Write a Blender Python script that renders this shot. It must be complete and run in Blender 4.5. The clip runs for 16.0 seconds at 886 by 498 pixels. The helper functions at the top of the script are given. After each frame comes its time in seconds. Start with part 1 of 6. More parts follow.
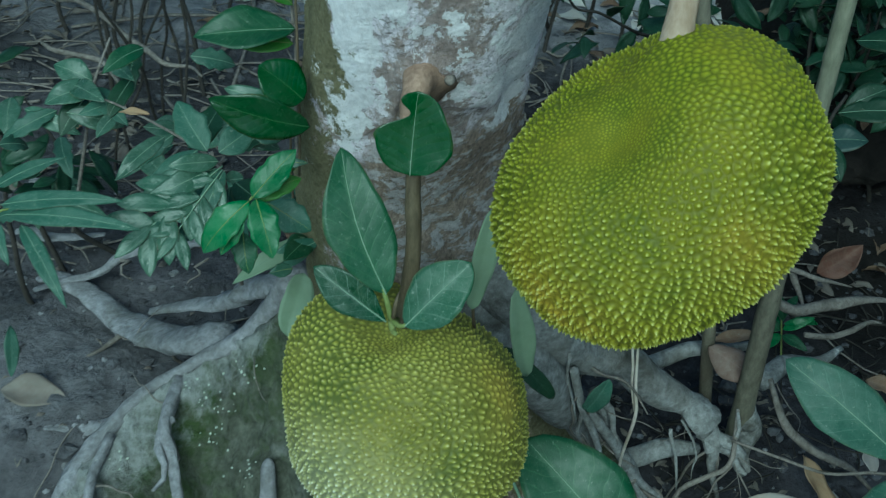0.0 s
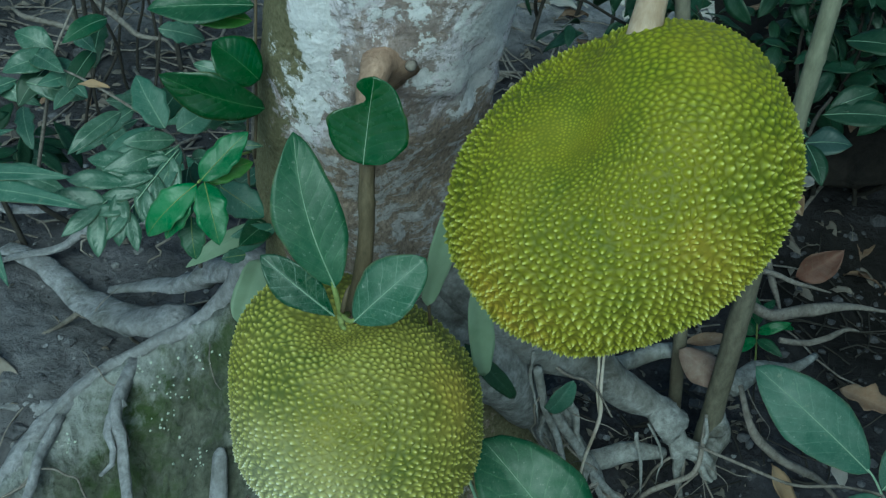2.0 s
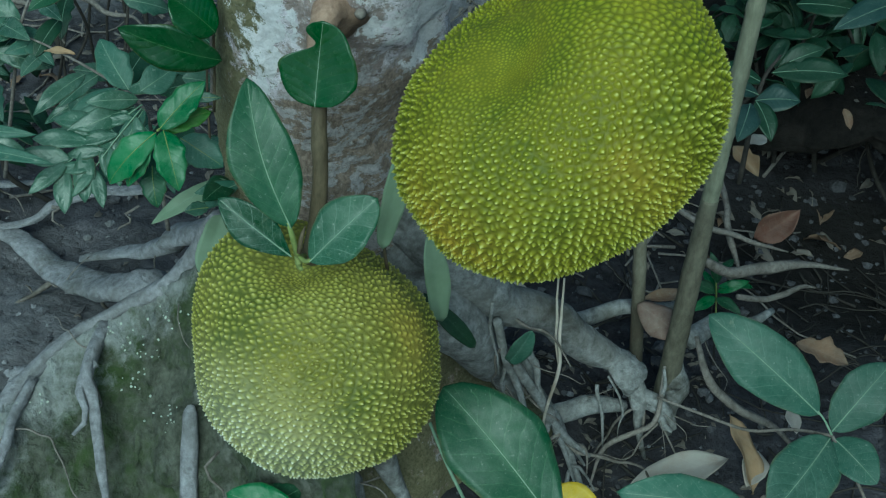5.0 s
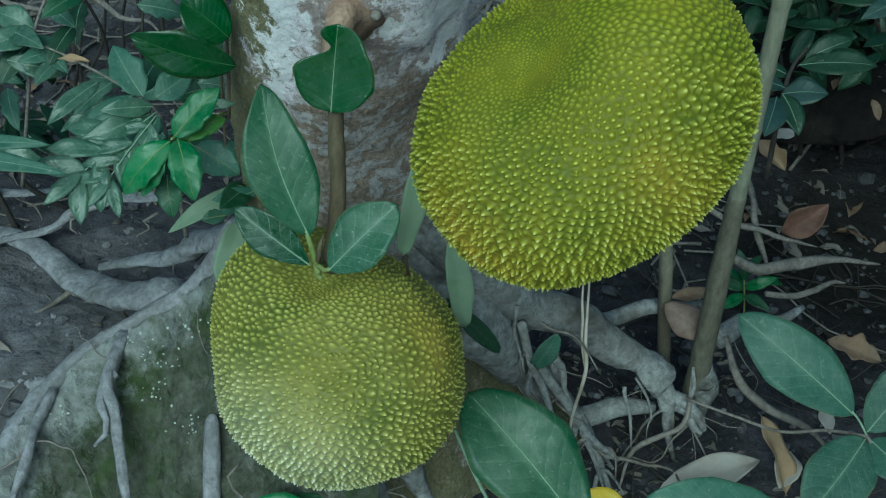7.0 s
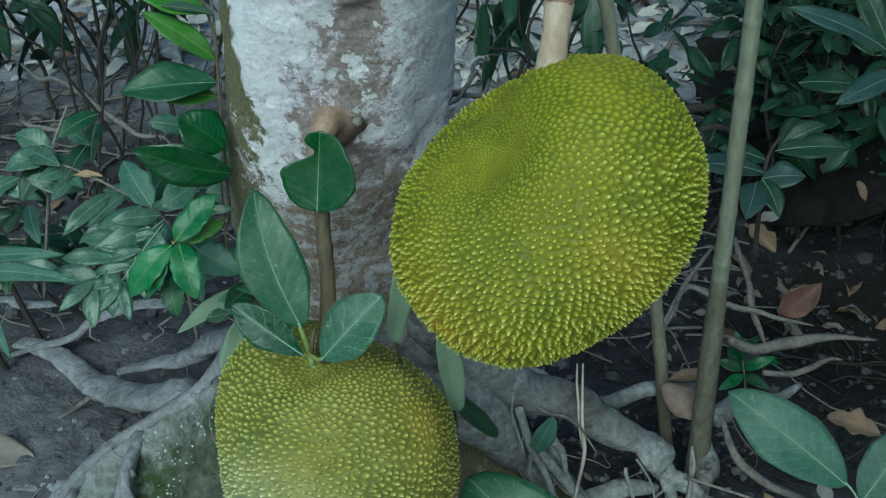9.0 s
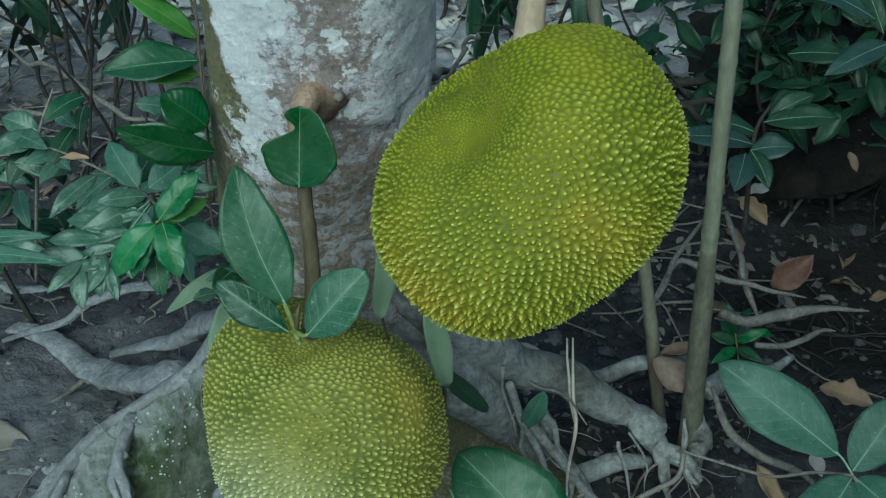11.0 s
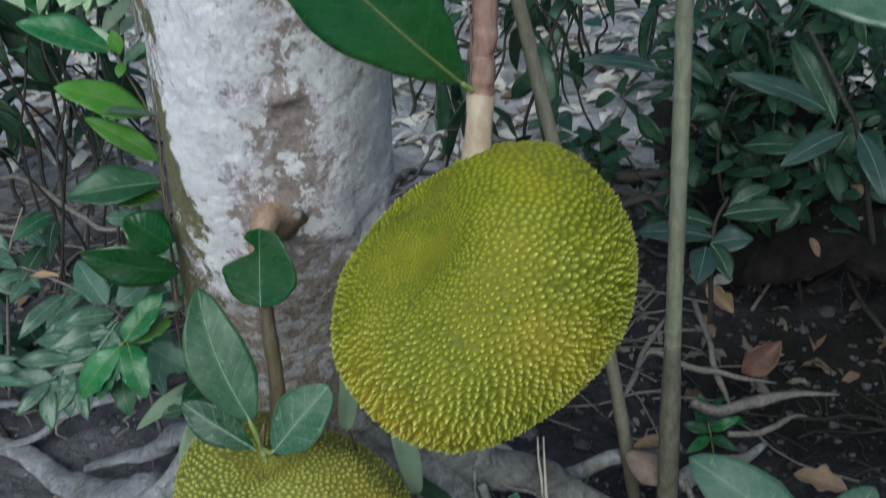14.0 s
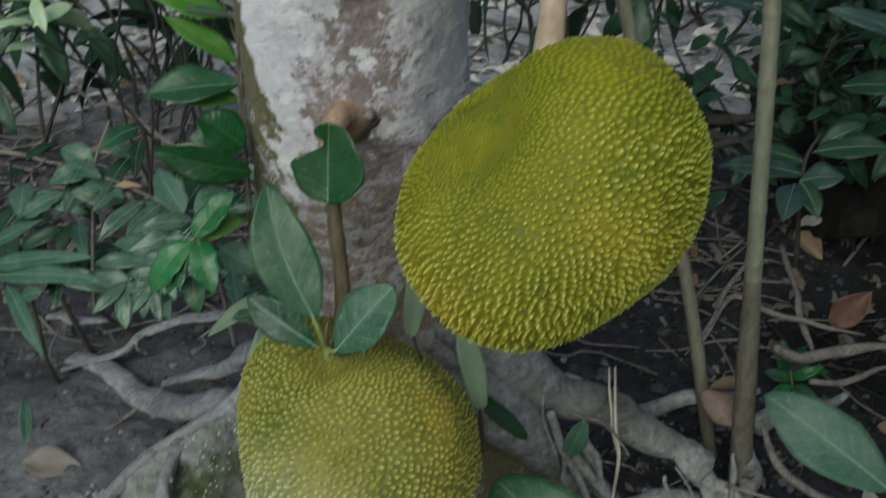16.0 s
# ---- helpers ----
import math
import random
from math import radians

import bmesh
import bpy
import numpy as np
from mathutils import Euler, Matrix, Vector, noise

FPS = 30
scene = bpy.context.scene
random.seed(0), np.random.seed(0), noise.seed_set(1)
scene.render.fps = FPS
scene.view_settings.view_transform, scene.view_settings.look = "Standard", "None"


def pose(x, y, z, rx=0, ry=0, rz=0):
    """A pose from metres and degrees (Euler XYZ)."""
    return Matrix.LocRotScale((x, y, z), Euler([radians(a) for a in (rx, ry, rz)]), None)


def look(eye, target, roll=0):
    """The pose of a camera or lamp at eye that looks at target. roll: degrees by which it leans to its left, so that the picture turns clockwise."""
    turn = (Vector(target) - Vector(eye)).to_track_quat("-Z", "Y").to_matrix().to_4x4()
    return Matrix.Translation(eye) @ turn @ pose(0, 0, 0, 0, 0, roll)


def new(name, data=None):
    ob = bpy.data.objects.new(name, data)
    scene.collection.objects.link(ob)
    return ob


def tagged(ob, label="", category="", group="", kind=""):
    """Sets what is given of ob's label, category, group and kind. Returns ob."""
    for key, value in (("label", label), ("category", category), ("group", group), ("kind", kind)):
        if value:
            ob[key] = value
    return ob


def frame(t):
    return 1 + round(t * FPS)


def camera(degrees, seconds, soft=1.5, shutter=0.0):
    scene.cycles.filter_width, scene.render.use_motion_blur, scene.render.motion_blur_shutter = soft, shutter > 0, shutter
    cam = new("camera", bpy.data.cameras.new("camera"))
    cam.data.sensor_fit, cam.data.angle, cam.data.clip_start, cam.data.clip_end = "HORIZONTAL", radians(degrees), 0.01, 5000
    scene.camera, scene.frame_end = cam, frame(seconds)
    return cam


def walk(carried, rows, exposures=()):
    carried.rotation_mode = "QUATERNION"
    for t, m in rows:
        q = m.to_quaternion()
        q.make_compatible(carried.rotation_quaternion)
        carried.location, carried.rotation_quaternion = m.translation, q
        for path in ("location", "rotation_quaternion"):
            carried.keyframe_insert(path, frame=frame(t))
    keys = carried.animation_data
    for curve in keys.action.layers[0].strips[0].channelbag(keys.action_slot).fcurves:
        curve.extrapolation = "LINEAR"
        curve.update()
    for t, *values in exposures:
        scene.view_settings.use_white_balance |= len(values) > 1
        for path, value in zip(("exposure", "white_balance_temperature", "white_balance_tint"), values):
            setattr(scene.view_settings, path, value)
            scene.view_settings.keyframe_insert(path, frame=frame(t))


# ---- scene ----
cam = camera(42.0, 16.0, soft=1.2, shutter=0.6)
METRES, EYE, TILT, LEAN, TURN = 0.55, 1.22, -38.0, 0.5, 0.0
ROWS = [
    (0.0, 0.0, 0.0, 0.0, 0.0, 0.0, -0.0),
    (0.5, -0.0451, 0.0907, 0.0567, -2.08, -0.78, 0.95),
    (1.0, -0.0653, 0.1289, 0.0658, -3.7, -1.38, 1.95),
    (1.5, 0.0011, 0.1059, 0.043, -2.54, -1.52, -1.06),
    (2.0, 0.0585, 0.0786, 0.0191, -0.33, -0.87, -2.28),
    (2.5, 0.0958, 0.0624, -0.0122, 0.29, -1.43, -2.72),
    (3.0, 0.1111, 0.0521, -0.024, -0.57, -1.23, -1.79),
    (3.5, 0.1048, 0.0317, -0.0434, -0.42, -1.4, -1.42),
    (4.0, 0.1065, 0.0137, -0.0679, -0.78, -1.68, -1.26),
    (4.5, 0.1105, 0.0036, -0.0714, -1.24, -0.86, -1.42),
    (7.0, 0.112, 0.0533, -0.0543, -0.04, -1.12, -0.24),
    (7.5, 0.1107, 0.0421, -0.0438, 0.01, 0.83, -0.45),
    (8.0, 0.136, -0.0096, -0.041, 0.78, 3.25, 1.22),
    (10.5, 0.2169, -0.0753, -0.09, 1.79, 4.18, 2.51),
    (11.0, 0.2178, -0.0572, -0.0952, 1.71, 3.14, 2.97),
    (11.5, 0.2164, -0.0488, -0.0913, 1.31, 2.94, 3.08),
    (12.0, 0.2174, -0.0428, -0.0928, 1.47, 2.59, 3.2),
    (12.5, 0.2145, -0.0382, -0.0927, 1.37, 2.38, 3.08),
    (13.0, 0.2152, -0.0346, -0.0912, 1.38, 2.26, 3.22),
    (13.5, 0.2342, -0.0528, -0.0707, 1.55, 4.1, 4.48),
    (14.0, 0.2631, -0.095, -0.0527, 1.15, 7.18, 5.13),
    (14.5, 0.2785, -0.129, -0.0586, 1.9, 9.15, 4.94),
    (15.0, 0.2896, -0.1063, -0.0962, 2.94, 8.39, 4.98),
    (15.5, 0.3067, -0.0656, -0.1265, 4.1, 8.14, 4.08),
    (16.0, 0.2972, -0.0535, -0.1646, 5.6, 6.15, 2.31),
]
EXPOSURES = [(0.0, -0.12, 4900, -28), (0.6, -0.12, 4850, -24), (1.5, -0.15, 4950, -32), (2.2, -0.11, 5000, -27), (7.2, -0.08, 5050, -26), (8.2, 0.0, 5150, -20), (11.0, -0.07, 5200, -24), (12.4, -0.04, 5350, -22), (13.0, -0.11, 5450, -21), (13.5, -0.11, 5600, -14), (14.0, 0.04, 5700, -4), (14.5, 0.43, 5850, 3), (15.5, 0.18, 6050, -2), (16.0, -0.29, 6150, -5)]
walk(cam, [(t, pose(0, 0, EYE, TILT, LEAN, TURN) @ pose(METRES * x, METRES * y, METRES * z, 90 + pitch, roll, yaw)) for t, x, y, z, yaw, pitch, roll in ROWS], EXPOSURES)

# ---- light ----
world = bpy.data.worlds.new("sky_world")
scene.world = world
world.use_nodes = True
wn = world.node_tree
sky = wn.nodes.new("ShaderNodeTexSky")
sky.sky_type, sky.sun_disc = "NISHITA", False
sky.sun_elevation, sky.sun_rotation = radians(43), radians(189)
sky.air_density, sky.dust_density = 1.0, 2.0
wn.links.new(sky.outputs[0], wn.nodes["Background"].inputs[0])
wn.nodes["Background"].inputs[1].default_value = 0.10
sun = new("sun", bpy.data.lights.new("sun", "SUN"))
sun.data.energy, sun.data.angle, sun.data.color = 2.8, radians(40), (1.0, 0.96, 0.88)
sun.matrix_basis = look((-0.45, -1.85, 3.05), (0, 1.0, 0.3))


# ---- material tools ----
def node(nt, kind, **props):
    n = nt.nodes.new(kind)
    for k, v in props.items():
        if k in n.inputs:
            n.inputs[k].default_value = v
    return n


def shader(name):
    m = bpy.data.materials.new(name)
    m.use_nodes = True
    return m, m.node_tree, m.node_tree.nodes["Principled BSDF"]


def rgb(c):
    return (c[0], c[1], c[2], 1.0)


def place(nt, scale=(1, 1, 1)):
    tc = nt.nodes.new("ShaderNodeTexCoord")
    mp = nt.nodes.new("ShaderNodeMapping")
    mp.inputs["Scale"].default_value = scale
    nt.links.new(tc.outputs["Object"], mp.inputs["Vector"])
    return mp.outputs[0]


def noise_fac(nt, vec, scale, detail=5.0, rough=0.6, low=0.35, high=0.65, distort=0.0):
    n = node(nt, "ShaderNodeTexNoise", Scale=scale, Detail=detail, Roughness=rough, Distortion=distort)
    nt.links.new(vec, n.inputs["Vector"])
    r = nt.nodes.new("ShaderNodeMapRange")
    r.clamp = True
    r.inputs["From Min"].default_value, r.inputs["From Max"].default_value = low, high
    nt.links.new(n.outputs["Fac"], r.inputs["Value"])
    return r.outputs[0]


def node_noise(nt, vec, scale, detail, rough):
    n = node(nt, "ShaderNodeTexNoise", Scale=scale, Detail=detail, Roughness=rough)
    nt.links.new(vec, n.inputs["Vector"])
    return n.outputs["Fac"]


def mix(nt, fac, a, b):
    n = nt.nodes.new("ShaderNodeMix")
    n.data_type = "RGBA"
    for sock, val in ((n.inputs[0], fac), (n.inputs[6], a), (n.inputs[7], b)):
        if isinstance(val, (int, float)):
            sock.default_value = val
        elif isinstance(val, tuple):
            sock.default_value = rgb(val)
        else:
            nt.links.new(val, sock)
    return n.outputs[2]


def math_node(nt, op, a, b=0.0):
    n = nt.nodes.new("ShaderNodeMath")
    n.operation = op
    for sock, val in ((n.inputs[0], a), (n.inputs[1], b)):
        if isinstance(val, (int, float)):
            sock.default_value = val
        else:
            nt.links.new(val, sock)
    return n.outputs[0]


def bump(nt, bsdf, height, strength, distance):
    n = node(nt, "ShaderNodeBump", Strength=strength, Distance=distance)
    nt.links.new(height, n.inputs["Height"])
    nt.links.new(n.outputs[0], bsdf.inputs["Normal"])


def attribute(nt, key):
    at = nt.nodes.new("ShaderNodeAttribute")
    at.attribute_name = key
    return at.outputs["Fac"]


def ramp(nt, value, low, high):
    r = nt.nodes.new("ShaderNodeMapRange")
    r.clamp = True
    r.inputs["From Min"].default_value, r.inputs["From Max"].default_value = low, high
    nt.links.new(value, r.inputs["Value"])
    return r.outputs[0]


def rough_surface(name, dark, light, stain, scale, stretch=(1, 1, 1), rough=0.85, relief=0.002, stain_level=(0.5, 0.65), moss=None, moss_level=(0.5, 0.62), lightened=None, crest=None, hollow_shade=None):
    """Soil, roots, twigs: grain at a fine and a coarse scale, stains and moss."""
    m, nt, b = shader(name)
    v = place(nt, stretch)
    fine = noise_fac(nt, v, scale * 5, 8, 0.7, 0.3, 0.7)
    coarse = noise_fac(nt, v, scale, 5, 0.6, 0.35, 0.65)
    c = mix(nt, fine, dark, light)
    c = mix(nt, math_node(nt, "MULTIPLY", noise_fac(nt, v, scale * 0.55, 6, 0.65, *stain_level), 0.8), c, stain)
    if moss:
        c = mix(nt, noise_fac(nt, v, scale * 0.8, 8, 0.72, *moss_level, 0.4), c, moss)
    # pale tone over masked ground; on the far side it is painted sunlight
    if lightened:
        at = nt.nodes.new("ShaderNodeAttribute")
        at.attribute_name = "lightened"
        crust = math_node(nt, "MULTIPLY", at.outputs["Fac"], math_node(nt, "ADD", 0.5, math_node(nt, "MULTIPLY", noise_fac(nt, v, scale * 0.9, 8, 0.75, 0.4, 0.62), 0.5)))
        c = mix(nt, crust, c, mix(nt, fine, lightened, tuple(1.5 * q for q in lightened)))
    # shade of the hollow painted into the soil colour
    if hollow_shade:
        c = mix(nt, ramp(nt, math_node(nt, "ADD", attribute(nt, "hollow_shade"), math_node(nt, "MULTIPLY", fine, 0.25)), 0.35, 0.75), c, mix(nt, fine, hollow_shade, tuple(3.0 * q for q in hollow_shade)))
    if crest:
        skin = ramp(nt, math_node(nt, "ADD", attribute(nt, "crest"), math_node(nt, "MULTIPLY", noise_fac(nt, v, scale * 1.6, 9, 0.75, 0.25, 0.75), 0.8)), 0.75, 1.05)
        c = mix(nt, math_node(nt, "MULTIPLY", skin, 0.9), c, mix(nt, fine, tuple(0.5 * q for q in crest), crest))
    nt.links.new(c, b.inputs["Base Color"])
    b.inputs["Roughness"].default_value = rough
    b.inputs["Specular IOR Level"].default_value = 0.25
    bump(nt, b, math_node(nt, "ADD", fine, coarse), 0.7, relief)
    return m


def leaf_surface(name, colour, back, vein, rough=0.38, veins=8.0, dust=0.15, glow=0.25, blotch=0.5, film=0.3):
    """A leaf: blade colour with side veins and blotches, gloss, light passing through."""
    m, nt, b = shader(name)
    uv = nt.nodes.new("ShaderNodeUVMap")
    sep = nt.nodes.new("ShaderNodeSeparateXYZ")
    nt.links.new(uv.outputs[0], sep.inputs[0])
    u, v = sep.outputs[0], math_node(nt, "ABSOLUTE", math_node(nt, "SUBTRACT", sep.outputs[1], 0.5))
    w = math_node(nt, "SUBTRACT", math_node(nt, "MULTIPLY", u, veins), math_node(nt, "MULTIPLY", math_node(nt, "POWER", v, 0.85), veins * 0.42))
    pos = place(nt)
    w = math_node(nt, "ADD", w, math_node(nt, "MULTIPLY", node_noise(nt, pos, 24, 3, 0.5), 1.1))
    saw = math_node(nt, "ABSOLUTE", math_node(nt, "SUBTRACT", math_node(nt, "FRACT", w), 0.5))
    line = nt.nodes.new("ShaderNodeMapRange")
    line.inputs["From Min"].default_value, line.inputs["From Max"].default_value = 0.44, 0.5
    nt.links.new(saw, line.inputs["Value"])
    info = nt.nodes.new("ShaderNodeObjectInfo")
    big = noise_fac(nt, pos, 30, 4, 0.6, 0.3, 0.7)
    tint = nt.nodes.new("ShaderNodeHueSaturation")
    tint.inputs["Color"].default_value = rgb(colour)
    val = nt.nodes.new("ShaderNodeMapRange")
    val.inputs["To Min"].default_value, val.inputs["To Max"].default_value = 0.75, 1.3
    nt.links.new(info.outputs["Random"], val.inputs["Value"])
    nt.links.new(val.outputs[0], tint.inputs["Value"])
    c = mix(nt, math_node(nt, "MULTIPLY", big, blotch), tint.outputs[0], back)
    broken = noise_fac(nt, pos, 90, 4, 0.6, 0.3, 0.75)
    c = mix(nt, math_node(nt, "MULTIPLY", math_node(nt, "MULTIPLY", line.outputs[0], broken), 0.42), c, vein)
    midline = nt.nodes.new("ShaderNodeMapRange")
    midline.inputs["From Min"].default_value, midline.inputs["From Max"].default_value = 0.12, 0.0
    nt.links.new(v, midline.inputs["Value"])
    c = mix(nt, math_node(nt, "MULTIPLY", math_node(nt, "POWER", midline.outputs[0], 3.0), 0.25), c, vein)
    net = nt.nodes.new("ShaderNodeTexVoronoi")
    net.feature = "DISTANCE_TO_EDGE"
    net.inputs["Scale"].default_value = 240
    nt.links.new(pos, net.inputs["Vector"])
    mesh_line = ramp(nt, net.outputs["Distance"], 0.09, 0.0)
    c = mix(nt, math_node(nt, "MULTIPLY", math_node(nt, "MULTIPLY", mesh_line, broken), 0.16), c, vein)
    shade = noise_fac(nt, pos, 18, 6, 0.65, 0.3, 0.7, 0.8)
    c = mix(nt, math_node(nt, "MULTIPLY", shade, 0.3), c, tuple(0.45 * q for q in colour))
    dusty = noise_fac(nt, pos, 42, 8, 0.72, 0.42, 0.72, 0.6)
    c = mix(nt, math_node(nt, "MULTIPLY", dusty, film), c, tuple(0.5 * q + 0.5 * w for q, w in zip(vein, (0.34, 0.38, 0.34))))
    rim = ramp(nt, v, 0.46, 0.5)
    c = mix(nt, math_node(nt, "MULTIPLY", math_node(nt, "MULTIPLY", rim, noise_fac(nt, pos, 35, 4, 0.6, 0.45, 0.6)), 0.35), c, (0.24, 0.2, 0.1))
    wear = noise_fac(nt, pos, 75, 7, 0.7, 0.62, 0.7, 0.5)
    c = mix(nt, math_node(nt, "MULTIPLY", wear, dust * 0.9), c, (0.30, 0.33, 0.22))
    spots = noise_fac(nt, pos, 260, 3, 0.6, 0.64, 0.72)
    c = mix(nt, math_node(nt, "MULTIPLY", spots, dust), c, (0.45, 0.5, 0.42))
    nt.links.new(c, b.inputs["Base Color"])
    ro = math_node(nt, "ADD", math_node(nt, "MULTIPLY", noise_fac(nt, pos, 60, 5, 0.6, 0.3, 0.7), 0.25), rough - 0.1)
    nt.links.new(ro, b.inputs["Roughness"])
    b.inputs["Specular IOR Level"].default_value = 0.34
    bump(nt, b, math_node(nt, "ADD", math_node(nt, "MULTIPLY", math_node(nt, "POWER", saw, 2.0), 0.7), math_node(nt, "MULTIPLY", big, 0.6)), 0.4, 0.0016)
    t = nt.nodes.new("ShaderNodeBsdfTranslucent")
    nt.links.new(c, t.inputs[0])
    s = nt.nodes.new("ShaderNodeMixShader")
    s.inputs[0].default_value = glow
    out = nt.nodes["Material Output"]
    nt.links.new(b.outputs[0], s.inputs[1])
    nt.links.new(t.outputs[0], s.inputs[2])
    nt.links.new(s.outputs[0], out.inputs[0])
    return m


def fruit_skin(name, groove, side, tip, blush, bloom_amount, bloom_dir):
    """Knobbly fruit rind: dark green grooves with painted shade, pale spike tips, ripening blush and a dusty grey bloom
    on one side.
    """
    m, nt, b = shader(name)
    at = nt.nodes.new("ShaderNodeAttribute")
    at.attribute_name = "spike"
    pos = place(nt)
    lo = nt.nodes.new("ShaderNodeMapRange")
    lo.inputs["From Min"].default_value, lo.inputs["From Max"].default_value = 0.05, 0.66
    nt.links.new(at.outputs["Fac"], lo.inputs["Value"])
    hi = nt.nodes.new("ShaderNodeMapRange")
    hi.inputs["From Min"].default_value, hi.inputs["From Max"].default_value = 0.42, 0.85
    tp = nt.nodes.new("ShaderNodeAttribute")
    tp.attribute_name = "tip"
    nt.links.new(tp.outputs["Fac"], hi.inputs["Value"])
    # groove tone joins the rind's dark green with shade between the spikes
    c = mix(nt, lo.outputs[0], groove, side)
    c = mix(nt, math_node(nt, "MULTIPLY", noise_fac(nt, pos, 14, 4, 0.6, 0.35, 0.75), 0.45), c, blush)
    c = mix(nt, math_node(nt, "MULTIPLY", attribute(nt, "ripe"), math_node(nt, "ADD", 0.3, math_node(nt, "MULTIPLY", noise_fac(nt, pos, 60, 5, 0.65, 0.35, 0.65), 0.5))), c, (0.46, 0.29, 0.035))
    crowd = nt.nodes.new("ShaderNodeAttribute")
    crowd.attribute_name = "crowd"
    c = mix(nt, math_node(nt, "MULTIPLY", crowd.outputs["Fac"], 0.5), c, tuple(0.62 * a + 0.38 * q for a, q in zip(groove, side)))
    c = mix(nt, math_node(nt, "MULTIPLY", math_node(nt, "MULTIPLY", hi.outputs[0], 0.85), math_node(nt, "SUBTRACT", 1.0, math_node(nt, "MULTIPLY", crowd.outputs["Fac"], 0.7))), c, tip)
    c = mix(nt, math_node(nt, "MULTIPLY", noise_fac(nt, pos, 420, 3, 0.6, 0.68, 0.74), 0.5), c, (0.08, 0.06, 0.02))
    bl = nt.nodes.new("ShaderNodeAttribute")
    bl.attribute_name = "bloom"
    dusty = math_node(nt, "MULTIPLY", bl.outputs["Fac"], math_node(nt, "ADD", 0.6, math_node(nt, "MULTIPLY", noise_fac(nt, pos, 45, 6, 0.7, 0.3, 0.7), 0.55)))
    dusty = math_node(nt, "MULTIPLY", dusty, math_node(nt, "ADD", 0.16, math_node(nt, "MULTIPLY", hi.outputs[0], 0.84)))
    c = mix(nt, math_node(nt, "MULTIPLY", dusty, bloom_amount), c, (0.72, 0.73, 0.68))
    nt.links.new(c, b.inputs["Base Color"])
    b.inputs["Roughness"].default_value = 0.55
    b.inputs["Specular IOR Level"].default_value = 0.28
    b.inputs["Subsurface Weight"].default_value = 0.04
    b.inputs["Subsurface Radius"].default_value = (0.004, 0.004, 0.001)
    b.inputs["Subsurface Scale"].default_value = 1.0
    bump(nt, b, noise_fac(nt, pos, 600, 4, 0.6, 0.3, 0.7), 0.25, 0.0005)
    return m


def bark_surface(name):
    """Pale trunk bark: lavender-grey flakes with dark dashes, crusts of white lichen, a bare brown streak, dark wrinkled lower bark and moss along one edge."""
    m, nt, b = shader(name)
    v = place(nt, (1, 1, 0.7))
    fine = noise_fac(nt, v, 240, 8, 0.75, 0.32, 0.68)
    cloud = noise_fac(nt, v, 13, 5, 0.6, 0.36, 0.64)
    flake = noise_fac(nt, place(nt, (1, 1, 0.85)), 60, 9, 0.74, 0.49, 0.53, 0.5)
    low_tone = mix(nt, cloud, (0.60, 0.53, 0.60), (0.84, 0.765, 0.85))
    high_tone = mix(nt, cloud, (0.90, 0.82, 0.915), (0.99, 0.92, 0.99))
    grey = mix(nt, flake, low_tone, high_tone)
    grey = mix(nt, math_node(nt, "MULTIPLY", fine, 0.32), grey, (0.99, 0.91, 0.985))
    plates = nt.nodes.new("ShaderNodeTexVoronoi")
    plates.feature = "DISTANCE_TO_EDGE"
    plates.inputs["Scale"].default_value = 75
    warp = nt.nodes.new("ShaderNodeVectorMath")
    warp.operation = "MULTIPLY_ADD"
    wn_noise = node(nt, "ShaderNodeTexNoise", Scale=45, Detail=6, Roughness=0.7)
    nt.links.new(v, wn_noise.inputs["Vector"])
    nt.links.new(wn_noise.outputs["Color"], warp.inputs[0])
    warp.inputs[1].default_value = (0.03, 0.03, 0.03)
    nt.links.new(v, warp.inputs[2])
    nt.links.new(warp.outputs[0], plates.inputs["Vector"])
    seam = math_node(nt, "MULTIPLY", ramp(nt, plates.outputs["Distance"], 0.06, 0.0), noise_fac(nt, v, 25, 4, 0.6, 0.48, 0.6))
    grey = mix(nt, math_node(nt, "MULTIPLY", seam, 0.6), grey, (0.22, 0.19, 0.19))
    dash = noise_fac(nt, place(nt, (1, 1, 2.6)), 85, 6, 0.75, 0.575, 0.605)
    grey = mix(nt, math_node(nt, "MULTIPLY", dash, 0.85), grey, (0.15, 0.12, 0.11))
    dot = noise_fac(nt, v, 230, 4, 0.7, 0.58, 0.62)
    grey = mix(nt, math_node(nt, "MULTIPLY", dot, 0.5), grey, (0.22, 0.19, 0.19))
    patch = noise_fac(nt, place(nt, (1, 1, 0.75)), 40, 9, 0.78, 0.60, 0.63)
    grey = mix(nt, math_node(nt, "MULTIPLY", patch, 0.6), grey, (0.25, 0.215, 0.20))
    streak = noise_fac(nt, place(nt, (1, 1, 0.28)), 120, 7, 0.72, 0.53, 0.60)
    grey = mix(nt, math_node(nt, "MULTIPLY", streak, 0.3), grey, (0.40, 0.335, 0.355))
    bare = ramp(nt, math_node(nt, "ADD", math_node(nt, "MULTIPLY", attribute(nt, "bare"), 0.20), node_noise(nt, place(nt, (1, 1, 0.62)), 38, 9, 0.78)), 0.575, 0.64)
    bare = math_node(nt, "MULTIPLY", bare, 0.8)
    brown = mix(nt, fine, (0.12, 0.078, 0.058), (0.40, 0.30, 0.255))
    c = mix(nt, bare, grey, brown)
    tilted = nt.nodes.new("ShaderNodeMapping")
    tilted.inputs["Rotation"].default_value = (0, 0.75, 0)
    tilted.inputs["Scale"].default_value = (0.75, 1, 1.2)
